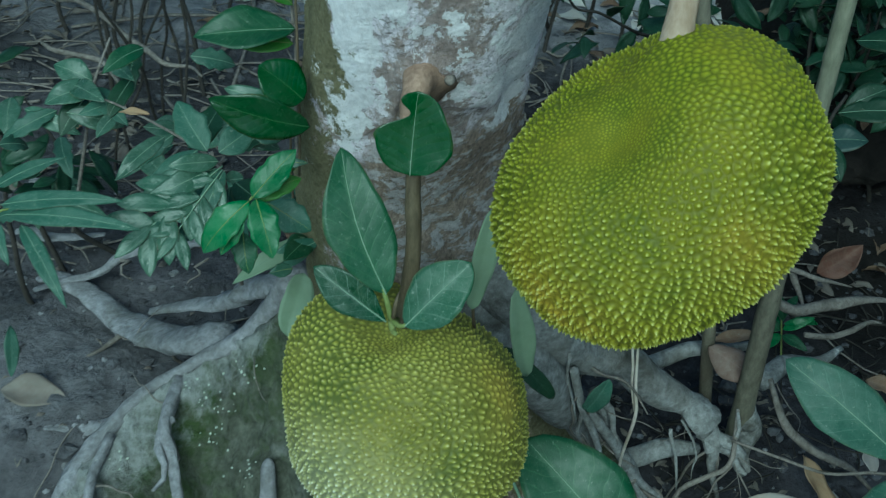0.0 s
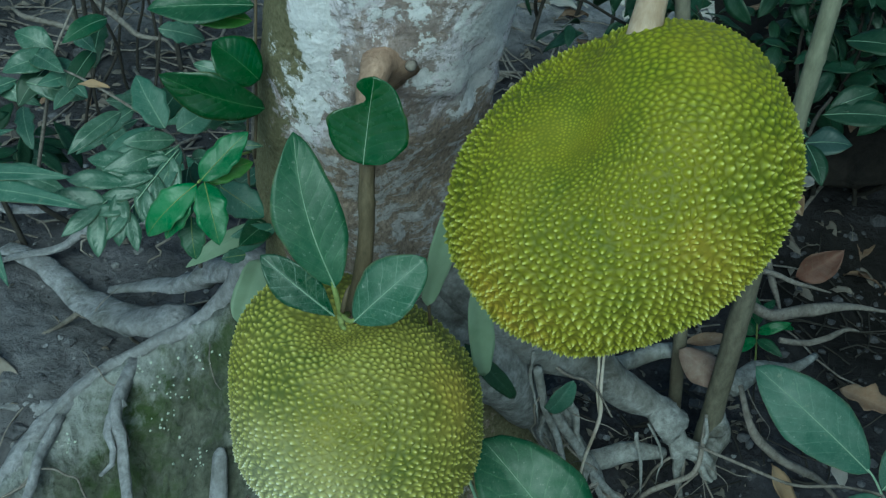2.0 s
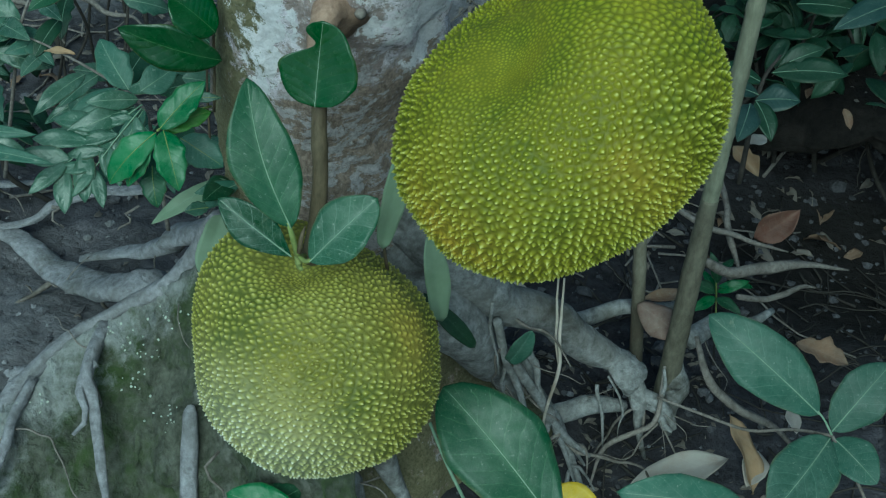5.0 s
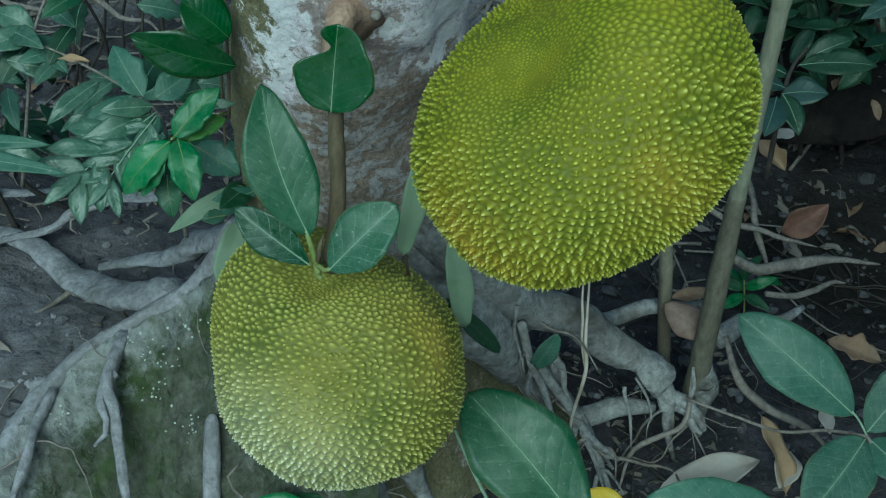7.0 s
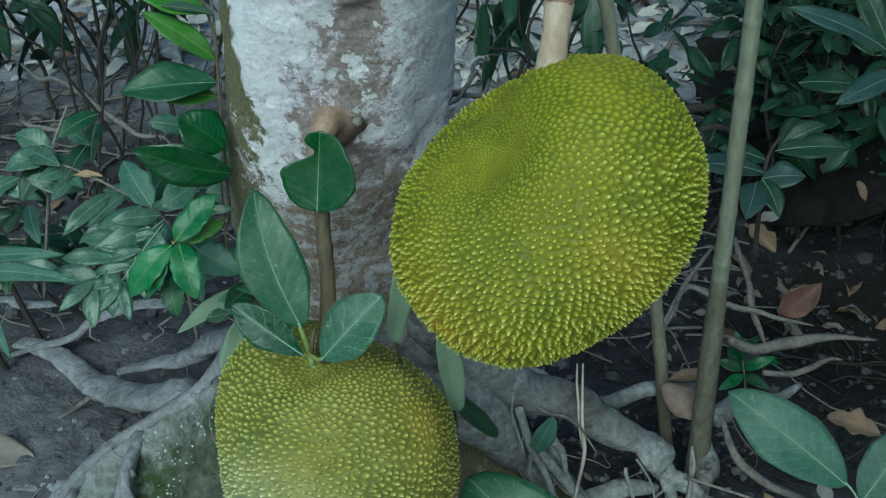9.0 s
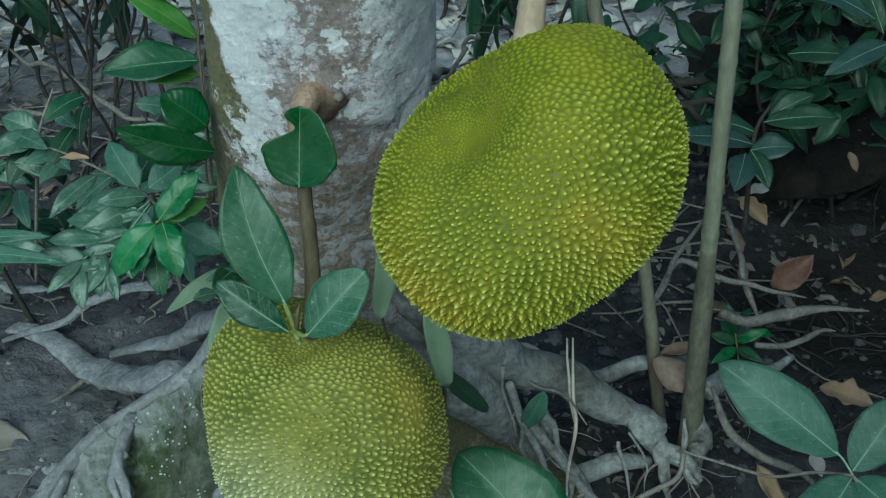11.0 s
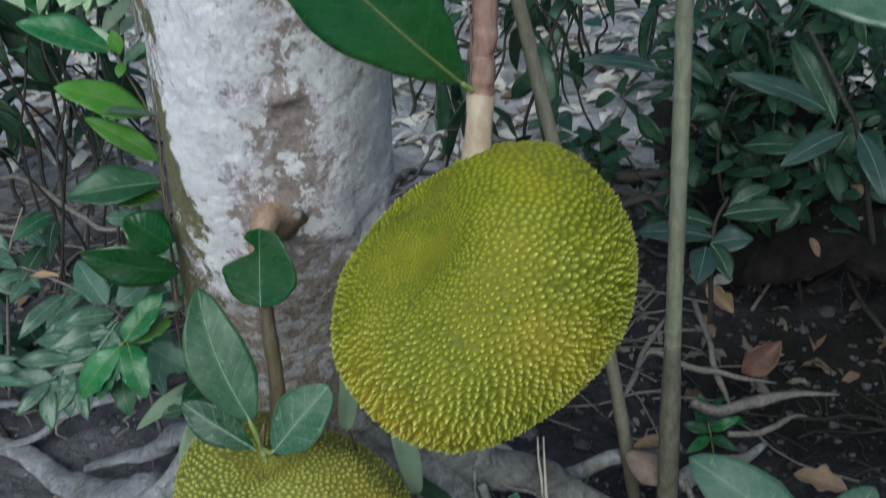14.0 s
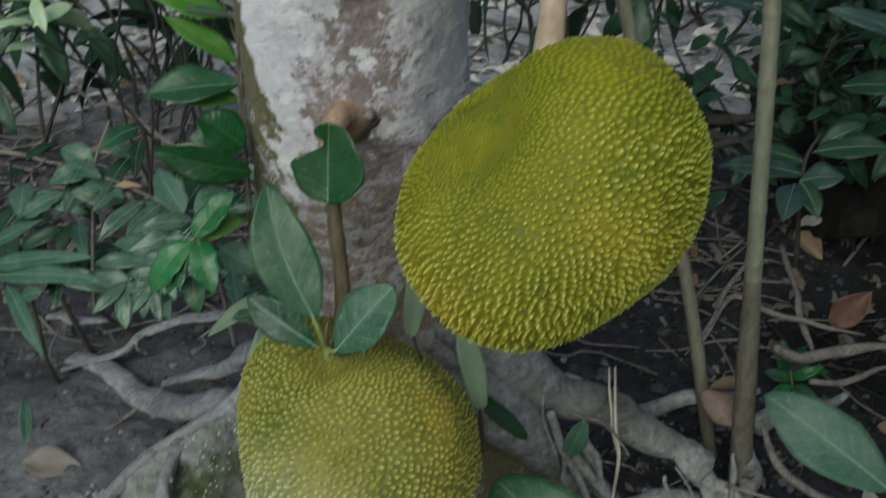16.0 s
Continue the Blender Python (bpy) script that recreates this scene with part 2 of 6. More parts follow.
    nt.links.new(place(nt), tilted.inputs["Vector"])
    scab = noise_fac(nt, tilted.outputs[0], 42, 9, 0.76, 0.51, 0.54, 0.3)
    damp = mix(nt, fine, (0.105, 0.078, 0.060), (0.47, 0.37, 0.31))
    damp = mix(nt, math_node(nt, "MULTIPLY", scab, 0.8), damp, mix(nt, fine, (0.36, 0.335, 0.35), (0.74, 0.70, 0.74)))
    low = ramp(nt, math_node(nt, "ADD", attribute(nt, "low"), math_node(nt, "MULTIPLY", node_noise(nt, v, 30, 9, 0.76), 1.5)), 1.15, 1.36)
    c = mix(nt, low, c, damp)
    lich = ramp(nt, math_node(nt, "ADD", math_node(nt, "MULTIPLY", attribute(nt, "crust"), 0.26), node_noise(nt, v, 32, 10, 0.72)), 0.60, 0.612)
    c = mix(nt, math_node(nt, "MULTIPLY", lich, 0.94), c, mix(nt, fine, (0.82, 0.79, 0.84), (0.99, 0.95, 0.99)))
    c = mix(nt, math_node(nt, "MULTIPLY", math_node(nt, "MAXIMUM", dot, math_node(nt, "MULTIPLY", streak, 0.6)), 0.2), c, (0.34, 0.29, 0.30))
    mossy = ramp(nt, math_node(nt, "ADD", attribute(nt, "moss"), math_node(nt, "MULTIPLY", noise_fac(nt, v, 26, 9, 0.78, 0.25, 0.75), 0.7)), 0.99, 1.05)
    c = mix(nt, mossy, c, mix(nt, fine, (0.095, 0.085, 0.042), (0.27, 0.245, 0.15)))
    nt.links.new(c, b.inputs["Base Color"])
    b.inputs["Roughness"].default_value = 0.85
    b.inputs["Specular IOR Level"].default_value = 0.2
    height = math_node(nt, "ADD", math_node(nt, "SUBTRACT", math_node(nt, "ADD", flake, lich), math_node(nt, "ADD", dash, seam)), math_node(nt, "SUBTRACT", math_node(nt, "ADD", scab, fine), patch))
    bump(nt, b, height, 0.6, 0.0026)
    return m


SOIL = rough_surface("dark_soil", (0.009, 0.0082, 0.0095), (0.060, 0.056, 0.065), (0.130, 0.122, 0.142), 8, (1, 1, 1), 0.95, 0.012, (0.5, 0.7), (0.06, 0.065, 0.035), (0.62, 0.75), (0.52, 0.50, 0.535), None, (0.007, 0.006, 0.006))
# bank earth darkened overall to carry the shade of its undercut
BANK_SHADE = rough_surface("shaded_bank_earth", (0.004, 0.0034, 0.003), (0.026, 0.021, 0.018), (0.050, 0.042, 0.036), 9, (1, 1, 1), 0.95, 0.008)
CLOD = rough_surface("crumbled_earth", (0.030, 0.028, 0.032), (0.12, 0.115, 0.128), (0.17, 0.165, 0.18), 20, (1, 1, 1), 0.95, 0.004)
ROOT = rough_surface("grey_root", (0.13, 0.125, 0.135), (0.40, 0.39, 0.42), (0.15, 0.145, 0.145), 16, (1, 1, 1), 0.9, 0.0045, (0.5, 0.68), (0.09, 0.088, 0.07), (0.55, 0.74))
SOILED = rough_surface("soil_stained_root", (0.11, 0.108, 0.108), (0.40, 0.395, 0.40), (0.12, 0.11, 0.095), 18, (1, 1, 1), 0.92, 0.0035, (0.46, 0.66), (0.06, 0.055, 0.045), (0.52, 0.7))
MOSS = rough_surface("mossy_root", (0.034, 0.038, 0.026), (0.17, 0.175, 0.14), (0.30, 0.30, 0.275), 13, (1, 1, 0.7), 0.95, 0.014, (0.58, 0.68), (0.06, 0.085, 0.03), (0.45, 0.6), None, (0.42, 0.425, 0.42))
TWIG = rough_surface("twig_bark", (0.10, 0.085, 0.075), (0.28, 0.25, 0.23), (0.07, 0.06, 0.05), 30, (1, 1, 1), 0.85, 0.001)
DARKTWIG = rough_surface("dark_twig_bark", (0.02, 0.018, 0.016), (0.06, 0.052, 0.047), (0.04, 0.035, 0.03), 30, (1, 1, 1), 0.85, 0.001)
POLE = rough_surface("green_grey_stem", (0.13, 0.135, 0.095), (0.25, 0.25, 0.19), (0.11, 0.10, 0.075), 25, (1, 1, 0.3), 0.6, 0.0008, (0.55, 0.75))
BASEBARK = rough_surface("dark_stem_bark", (0.065, 0.06, 0.045), (0.165, 0.15, 0.115), (0.18, 0.17, 0.13), 25, (1, 1, 0.4), 0.75, 0.001)
BROWNSTEM = rough_surface("brown_stem", (0.145, 0.13, 0.095), (0.27, 0.25, 0.195), (0.08, 0.065, 0.05), 25, (1, 1, 0.3), 0.7, 0.0008)
STALK = rough_surface("green_brown_stalk", (0.052, 0.042, 0.026), (0.145, 0.115, 0.072), (0.085, 0.06, 0.042), 25, (1, 1, 0.3), 0.6, 0.0008)
PEDUNCLE = rough_surface("red_brown_stalk", (0.19, 0.105, 0.085), (0.35, 0.225, 0.19), (0.13, 0.07, 0.06), 35, (1, 1, 0.35), 0.6, 0.0008)
PEDUNCLE_LOW = rough_surface("tan_stalk", (0.34, 0.25, 0.18), (0.49, 0.39, 0.31), (0.25, 0.17, 0.11), 35, (1, 1, 0.35), 0.6, 0.0008)
COLLAR = rough_surface("peach_collar", (0.26, 0.165, 0.115), (0.47, 0.33, 0.25), (0.20, 0.14, 0.105), 40, (1, 1, 1), 0.8, 0.002)
BARK = bark_surface("pale_lichen_bark")
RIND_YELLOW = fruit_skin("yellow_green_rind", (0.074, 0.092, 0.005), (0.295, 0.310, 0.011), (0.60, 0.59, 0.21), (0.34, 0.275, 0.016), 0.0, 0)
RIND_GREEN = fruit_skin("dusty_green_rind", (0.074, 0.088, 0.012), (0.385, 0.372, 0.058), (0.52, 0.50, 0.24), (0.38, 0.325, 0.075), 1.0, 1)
VEIN = rough_surface("leaf_midrib", (0.15, 0.20, 0.055), (0.25, 0.29, 0.10), (0.18, 0.19, 0.07), 40, (1, 1, 1), 0.5, 0.0003)
DARKVEIN = rough_surface("dark_midrib", (0.035, 0.09, 0.03), (0.06, 0.14, 0.05), (0.05, 0.1, 0.04), 40, (1, 1, 1), 0.5, 0.0003)
PALEVEIN = rough_surface("pale_midrib", (0.17, 0.26, 0.17), (0.27, 0.35, 0.26), (0.14, 0.23, 0.14), 40, (1, 1, 1), 0.5, 0.0003)
L_DARK = leaf_surface("dark_glossy_leaf", (0.005, 0.046, 0.008), (0.009, 0.066, 0.012), (0.05, 0.13, 0.045), 0.19, 9, 0.05, 0.12, 0.5, 0.08)
L_LARGE = leaf_surface("large_glossy_leaf", (0.012, 0.088, 0.022), (0.026, 0.13, 0.038), (0.14, 0.27, 0.12), 0.26, 7, 0.06, 0.18, 0.6, 0.1)
L_VEINED = leaf_surface("dark_veined_leaf", (0.006, 0.042, 0.014), (0.014, 0.066, 0.024), (0.42, 0.52, 0.45), 0.3, 7, 0.15, 0.12, 0.5, 0.1)
L_MID = leaf_surface("waxy_leaf", (0.012, 0.056, 0.023), (0.026, 0.088, 0.036), (0.16, 0.29, 0.14), 0.40, 9, 0.2, 0.15, 0.5, 0.14)
L_TEAL = leaf_surface("dull_leaf", (0.040, 0.104, 0.070), (0.074, 0.152, 0.106), (0.26, 0.37, 0.29), 0.48, 9, 0.28, 0.2, 0.5, 0.16)
L_ROUND = leaf_surface("veined_round_leaf", (0.028, 0.096, 0.048), (0.052, 0.138, 0.072), (0.36, 0.46, 0.37), 0.36, 6, 0.3, 0.15, 0.5, 0.14)
L_BANK = leaf_surface("dim_bank_leaf", (0.022, 0.050, 0.044), (0.040, 0.078, 0.068), (0.10, 0.14, 0.12), 0.42, 8, 0.15, 0.15, 0.5, 0.15)
L_BRIGHT = leaf_surface("young_bright_leaf", (0.085, 0.26, 0.03), (0.14, 0.35, 0.05), (0.3, 0.48, 0.12), 0.36, 8, 0.05, 0.4)
L_VIVID = leaf_surface("vivid_leaf", (0.016, 0.125, 0.034), (0.035, 0.19, 0.055), (0.14, 0.32, 0.13), 0.28, 7, 0.12, 0.25, 0.7)
L_GREY = leaf_surface("silvery_leaf", (0.040, 0.098, 0.060), (0.10, 0.17, 0.118), (0.26, 0.34, 0.28), 0.22, 7, 0.3, 0.2, 0.7, 0.25)
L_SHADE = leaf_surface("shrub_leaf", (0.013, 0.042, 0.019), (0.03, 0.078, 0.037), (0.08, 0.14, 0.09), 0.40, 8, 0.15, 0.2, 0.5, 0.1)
# green leaf lightened so its colour holds the daylight sheen
L_SUNNY = leaf_surface("daylight_tinted_leaf", (0.42, 0.55, 0.34), (0.68, 0.76, 0.62), (0.5, 0.56, 0.4), 0.22, 7, 0.2, 0.35, 0.5, 0.1)
L_STRAP = leaf_surface("pale_strap_leaf", (0.28, 0.38, 0.25), (0.38, 0.47, 0.34), (0.32, 0.42, 0.27), 0.45, 2, 0.1, 0.45)
L_DRY = leaf_surface("dry_brown_leaf", (0.24, 0.15, 0.095), (0.15, 0.09, 0.06), (0.36, 0.26, 0.19), 0.7, 8, 0.2, 0.2, 0.9, 0.35)
L_TAN = leaf_surface("dry_tan_leaf", (0.42, 0.28, 0.16), (0.30, 0.19, 0.11), (0.5, 0.4, 0.26), 0.65, 8, 0.1, 0.25, 0.9, 0.25)
L_PALE = leaf_surface("bleached_dry_leaf", (0.62, 0.57, 0.53), (0.36, 0.28, 0.235), (0.58, 0.52, 0.46), 0.75, 8, 0.1, 0.2, 0.8, 0.3)
# dead leaf colour raised near white to stand for sunlight
L_SUNLIT_LITTER = leaf_surface("sunlit_litter_leaf", (0.80, 0.77, 0.74), (0.50, 0.42, 0.37), (0.72, 0.67, 0.62), 0.7, 8, 0.1, 0.2, 0.7, 0.2)
L_YELLOW = leaf_surface("yellow_fallen_leaf", (0.75, 0.52, 0.015), (0.8, 0.6, 0.03), (0.8, 0.65, 0.1), 0.45, 8, 0.05, 0.25)
L_FLECK = leaf_surface("pale_lichen_fleck", (0.55, 0.6, 0.52), (0.66, 0.7, 0.62), (0.6, 0.64, 0.56), 0.7, 4, 0.1, 0.2)
L_CRUMB = leaf_surface("brown_leaf_crumb", (0.19, 0.16, 0.14), (0.12, 0.095, 0.08), (0.22, 0.19, 0.17), 0.8, 4, 0.1, 0.1)
L_FADED = leaf_surface("faded_brown_leaf", (0.20, 0.13, 0.108), (0.12, 0.078, 0.064), (0.38, 0.29, 0.25), 0.7, 8, 0.2, 0.2, 0.9, 0.3)
L_RUST = leaf_surface("rust_dry_leaf", (0.145, 0.066, 0.050), (0.21, 0.105, 0.078), (0.28, 0.18, 0.14), 0.6, 8, 0.1, 0.2, 0.9, 0.25)


# ---- mesh tools ----


def mesh_object(name, verts, faces, material, parent=None, label="", smooth=True, uv=None, floats=None):
    me = bpy.data.meshes.new(name)
    me.from_pydata(np.asarray(verts, dtype=float).tolist(), [], faces if isinstance(faces, list) else faces.tolist())
    if smooth:
        me.polygons.foreach_set("use_smooth", [True] * len(me.polygons))
    if uv is not None:
        layer = me.uv_layers.new(name="UVMap")
        idx = np.empty(len(me.loops), dtype=np.int32)
        me.loops.foreach_get("vertex_index", idx)
        layer.data.foreach_set("uv", np.asarray(uv, dtype=np.float32)[idx].ravel())
    for key, vals in (floats or {}).items():
        a = me.attributes.new(key, "FLOAT", "POINT")
        a.data.foreach_set("value", np.asarray(vals, dtype=np.float32))
    me.materials.append(material)
    ob = new(name, me)
    if parent is not None:
        ob.parent = parent
        ob.matrix_parent_inverse = Matrix.Translation(-parent.matrix_basis.translation) if parent.parent is None else Matrix.Identity(4)
    if label:
        tagged(ob, label=label)
    return ob


def thing(name, at, label, category, group="", kind=""):
    ob = new(name)
    ob.empty_display_size = 0.02
    ob.location = at
    return tagged(ob, label, category, group, kind)


def arr(p):
    return np.asarray(p, dtype=float)


def spline(points, n):
    """Catmull-Rom line through the points, n samples."""
    p = arr(points)
    p = np.vstack([2 * p[0] - p[1], p, 2 * p[-1] - p[-2]])
    s = np.linspace(0, len(p) - 3 - 1e-6, n)
    i = s.astype(int)
    f = (s - i)[:, None]
    a, b, c, d = p[i], p[i + 1], p[i + 2], p[i + 3]
    return 0.5 * (2 * b + (c - a) * f + (2 * a - 5 * b + 4 * c - d) * f ** 2 + (3 * b - a - 3 * c + d) * f ** 3)


def tube_data(points, radii, sides=8, n=None, rough=0.0, seed=0, nodes=(), node_size=0.25, wander=0.0):
    """A swept stem or root: uneven radius, rings at the nodes (0..1), closed ends."""
    pts = arr(points)
    length = np.linalg.norm(np.diff(pts, axis=0), axis=1).sum()
    n = n or int(np.clip(length / 0.012, 6, 160))
    c = spline(pts, n)
    r = np.interp(np.linspace(0, 1, n), np.linspace(0, 1, len(radii)), radii)
    g = np.random.default_rng(seed + 11)
    if wander:
        w = g.normal(size=(max(3, n // 6) + 2, 3)) * wander
        w[0] = w[-1] = 0
        c = c + spline(w, n)
    s = np.linspace(0, 1, n)
    for k in nodes:
        r = r * (1 + node_size * np.exp(-((s - k) * length / 0.006) ** 2))
    tan = np.gradient(c, axis=0)
    tan /= np.linalg.norm(tan, axis=1)[:, None] + 1e-9
    ref = np.array([0, 0, 1.0]) if abs(tan[0][2]) < 0.9 else np.array([1.0, 0, 0])
    nn = np.cross(tan[0], ref)
    nn /= np.linalg.norm(nn)
    verts = []
    ph = g.uniform(0, 6.28, 6)
    for i in range(n):
        nn = nn - tan[i] * nn.dot(tan[i])
        nn /= np.linalg.norm(nn) + 1e-9
        bb = np.cross(tan[i], nn)
        a = np.linspace(0, 2 * np.pi, sides, endpoint=False)
        d = i * length / n
        k = 1 + rough * (np.sin(2 * a + ph[0] + d * 25) * 0.5 + np.sin(3 * a + ph[1] - d * 60) * 0.4 + np.sin(a + ph[2] + d * 110) * 0.4)
        k = k + rough * (0.35 * g.normal(size=sides) + 0.3 * np.sin(5 * a + ph[3] + d * 14))
        verts.append(c[i] + (np.cos(a)[:, None] * nn + np.sin(a)[:, None] * bb) * (r[i] * k)[:, None])
    v = np.vstack(verts + [c[:1] - tan[:1] * r[0] * 0.3, c[-1:] + tan[-1:] * r[-1] * 0.3])
    f = []
    for i in range(n - 1):
        for j in range(sides):
            f.append((i * sides + j, i * sides + (j + 1) % sides, (i + 1) * sides + (j + 1) % sides, (i + 1) * sides + j))
    for j in range(sides):
        f.append((n * sides, (j + 1) % sides, j))
        f.append((n * sides + 1, (n - 1) * sides + j, (n - 1) * sides + (j + 1) % sides))
    return v, f


def tube(name, points, radii, material, parent=None, label="", **kw):
    v, f = tube_data(points, radii, **kw)
    return mesh_object(name, v, f, material, parent, label)


def unit(v):
    v = arr(v)
    return v / (np.linalg.norm(v) + 1e-9)


def leaf_data(base, tip, width, normal=(0, -0.6, 0.8), widest=0.5, blunt=0.8, bend=0.06, fold=0.12, wave=0.015, nu=16, nv=8, seed=0, lobes=0, lobe=0.0, bite=None, curl=0.0, thick=0.0006, sway=0.0):
    """A leaf blade with thickness. widest: where along it; blunt: small is rounder; fold: the halves rise from the midrib; bend: arching; curl: rolled edges."""
    g = np.random.default_rng(seed + 101)
    base, tip = arr(base), arr(tip)
    axis = tip - base
    length = np.linalg.norm(axis)
    side = unit(np.cross(axis, normal))
    n = unit(np.cross(side, axis))
    p = math.log(0.5) / math.log(widest)
    u = np.linspace(0, 1, nu + 1)
    w = np.clip(np.sin(np.pi * np.clip(u, 1e-4, 1 - 1e-4) ** p), 1e-3, 1) ** blunt * width / 2
    if lobes:
        w = w * (1 - lobe * (0.5 + 0.5 * np.cos(2 * np.pi * lobes * u)) * np.sin(np.pi * u))
    ph = g.uniform(0, 6.28, 4)
    v = np.linspace(-1, 1, nv + 1)
    U, V = np.meshgrid(u, v, indexing="ij")
    W = np.repeat(w[:, None], nv + 1, axis=1)
    if bite:
        b0, b1, sgn, deep = bite
        W = np.where(V * sgn > 0, W * (1 - deep * np.exp(-((U - (b0 + b1) / 2) / ((b1 - b0) / 2)) ** 2)), W)
    W = W * (1 + 0.05 * np.sin(9 * U + ph[3] + V))
    lift = bend * length * 4 * U * (1 - U) + fold * np.abs(V) * W + wave * length * np.sin(11 * U + ph[0] + np.sign(V) * 1.2) * np.abs(V) ** 1.5
    lift = lift + curl * W * V ** 2 * (0.6 + 0.4 * np.sin(5 * U + ph[1]))
    turn = g.uniform(-0.35, 0.35) * (U - 0.5) + g.uniform(-0.12, 0.12)
    lift = lift + turn * V * W - (0.05 + 0.05 * g.uniform()) * abs(bend + 0.02) * 8 * length * np.clip(U - 0.62, 0, 1) ** 2
    W = W * (1 + 0.012 * np.sin(23 * U + ph[2] + 2 * np.sign(V)) + 0.008 * np.sin(41 * U + ph[1]))
    swing = (sway + g.uniform(-0.02, 0.02)) * length * np.sin(np.pi * U)
    top = base + U[..., None] * axis + (V * W * (1 - 0.35 * abs(fold)) + swing)[..., None] * side + lift[..., None] * n
    flat = top.reshape(-1, 3)
    count = len(flat)
    under = flat - n * thick
    idx = np.arange(count).reshape(nu + 1, nv + 1)
    a, b, c, d = idx[:-1, :-1].ravel(), idx[1:, :-1].ravel(), idx[1:, 1:].ravel(), idx[:-1, 1:].ravel()
    f = np.vstack([np.stack([a, b, c, d], 1), np.stack([d, c, b, a], 1) + count])
    rim = list(idx[:, 0]) + list(idx[-1, 1:]) + list(idx[::-1, -1][1:]) + list(idx[0, ::-1][1:])
    r0, r1 = np.array(rim[:-1]), np.array(rim[1:])
    f = np.vstack([f, np.stack([r1, r0, r0 + count, r1 + count], 1)])
    uv = np.stack([U.ravel(), V.ravel() * 0.5 + 0.5], 1)
    mid = top[:, nv // 2] + n * 0.0003
    return np.vstack([flat, under]), f, np.vstack([uv, uv]), mid, n


def leaf(name, base, tip, width, material, parent=None, label="", rib=None, rib_size=0.0013, **kw):
    v, f, uv, mid, n = leaf_data(base, tip, width, **kw)
    ob = mesh_object(name, v, f, material, parent, label, uv=uv)
    if rib is not None:
        rv, rf = tube_data(mid[:-1], [rib_size * 0.75, rib_size * 0.18], sides=5, n=len(mid) * 2)
        o = mesh_object("midrib", rv, rf, rib)
        o.parent = ob
    return ob


# ---- ground ----
def ground_height(x, y):
    x, y = arr(x), arr(y)
    h = 0.03 - 0.10 * np.clip(x, -1.2, 1.2)
    near = np.exp(-((y - 1.1) / 1.6) ** 2)
    h = h * near + 0.02 * (1 - near)
    back = 1 / (1 + np.exp(-np.clip((y - 1.03 - 0.06 * x) / 0.03, -40, 40)))
    h = h * back - 0.06 * (1 - back)
    h = h - 0.08 * np.exp(-(((x - 1.0) / 0.4) ** 2 + ((y - 1.55) / 0.22) ** 2))
    h = h + 0.012 * np.sin(7 * x + 2 * np.sin(5 * y)) * np.cos(6 * y + x) + 0.006 * np.sin(23 * x + 3 * y) * np.sin(19 * y - 4 * x)
    return h


def build_ground():
    n = 420
    s = np.linspace(-1, 1, n)
    stretch = np.sign(s) * (np.abs(s) * 1.5 + np.abs(s) ** 4 * 1.6 + np.abs(s) ** 13 * 3000)
    X, Y = np.meshgrid(stretch, stretch + 1.6, indexing="ij")
    h = ground_height(X, Y)
    h = np.where(np.hypot(X, Y - 1.2) > 6, 0.02 * 1.0, h)
    g = np.random.default_rng(3)
    near = np.hypot(X, Y - 1.3) < 3
    h = h + near * g.normal(size=h.shape) * 0.0016
    spots = np.stack([X[near], Y[near]], -1).tolist()
    h[near] += [0.007 * noise.noise(Vector((x * 26, y * 26, 0.3))) + 0.0055 * noise.noise(Vector((x * 63, y * 63, 2.1))) + 0.004 * abs(noise.noise(Vector((x * 110, y * 110, 5.7)))) for x, y in spots]
    v = np.stack([X, Y, h], -1).reshape(-1, 3)
    i = np.arange(n * n).reshape(n, n)
    f = np.stack([i[:-1, :-1].ravel(), i[1:, :-1].ravel(), i[1:, 1:].ravel(), i[:-1, 1:].ravel()], 1)
    sm = lambda q: np.clip(q, 0, 1) ** 2 * (3 - 2 * np.clip(q, 0, 1))
    wob = 0.35 * np.sin(1.7 * X + 1.1 * np.sin(0.9 * Y)) + 0.2 * np.sin(4.3 * X + 2.2 * Y) + 0.12 * np.sin(9.1 * X - 5.3 * Y)
    # far ground lightened to stand for sunlight, plus a paler patch on the left
    lightened = np.maximum(sm((Y - 2.15 + 0.15 * np.clip(-X, 0, 1) + wob * 0.4) / 0.6) * (0.75 + 0.25 * np.sin(0.8 * X + 0.5 * Y + wob * 2) ** 2) * sm((6.5 + 1.2 * wob - np.hypot(X, Y - 2.5)) / 2.0), 0.23 * np.exp(-((X + 0.56) / 0.22) ** 2 - ((Y - 1.13 - 0.1 * wob) / 0.19) ** 2) + 0.05 * sm((-X - 0.05 + 0.2 * wob) / 0.25) * sm((Y - 1.0 + 0.15 * wob) / 0.15) * sm((X + 1.6 + wob) / 0.6))
    # unseen pale ground added on the near side to bounce light onto the trunk
    lightened = np.maximum(lightened, (0.82 + 0.14 * np.sin(2.3 * X + 3 * wob) * np.sin(1.9 * Y + 2 * wob)) * sm((0.5 + 0.1 * wob - Y) / 0.3) * sm((Y + 2.6 + 0.9 * wob) / 0.9))
    # soil darkened in front of the bank, standing in for shade there
    hollow_shade = np.exp(-((X - 0.85 - 0.1 * wob) / 0.40) ** 2 - ((Y - 1.48 - 0.12 * wob) / 0.26) ** 2)
    ob = mesh_object("ground", v, f, SOIL, floats={"lightened": lightened.ravel(), "hollow_shade": hollow_shade.ravel()})
    return tagged(ob, "bare dark uneven woodland soil with crumbs and hollows", "ground", kind="structure")


build_ground()


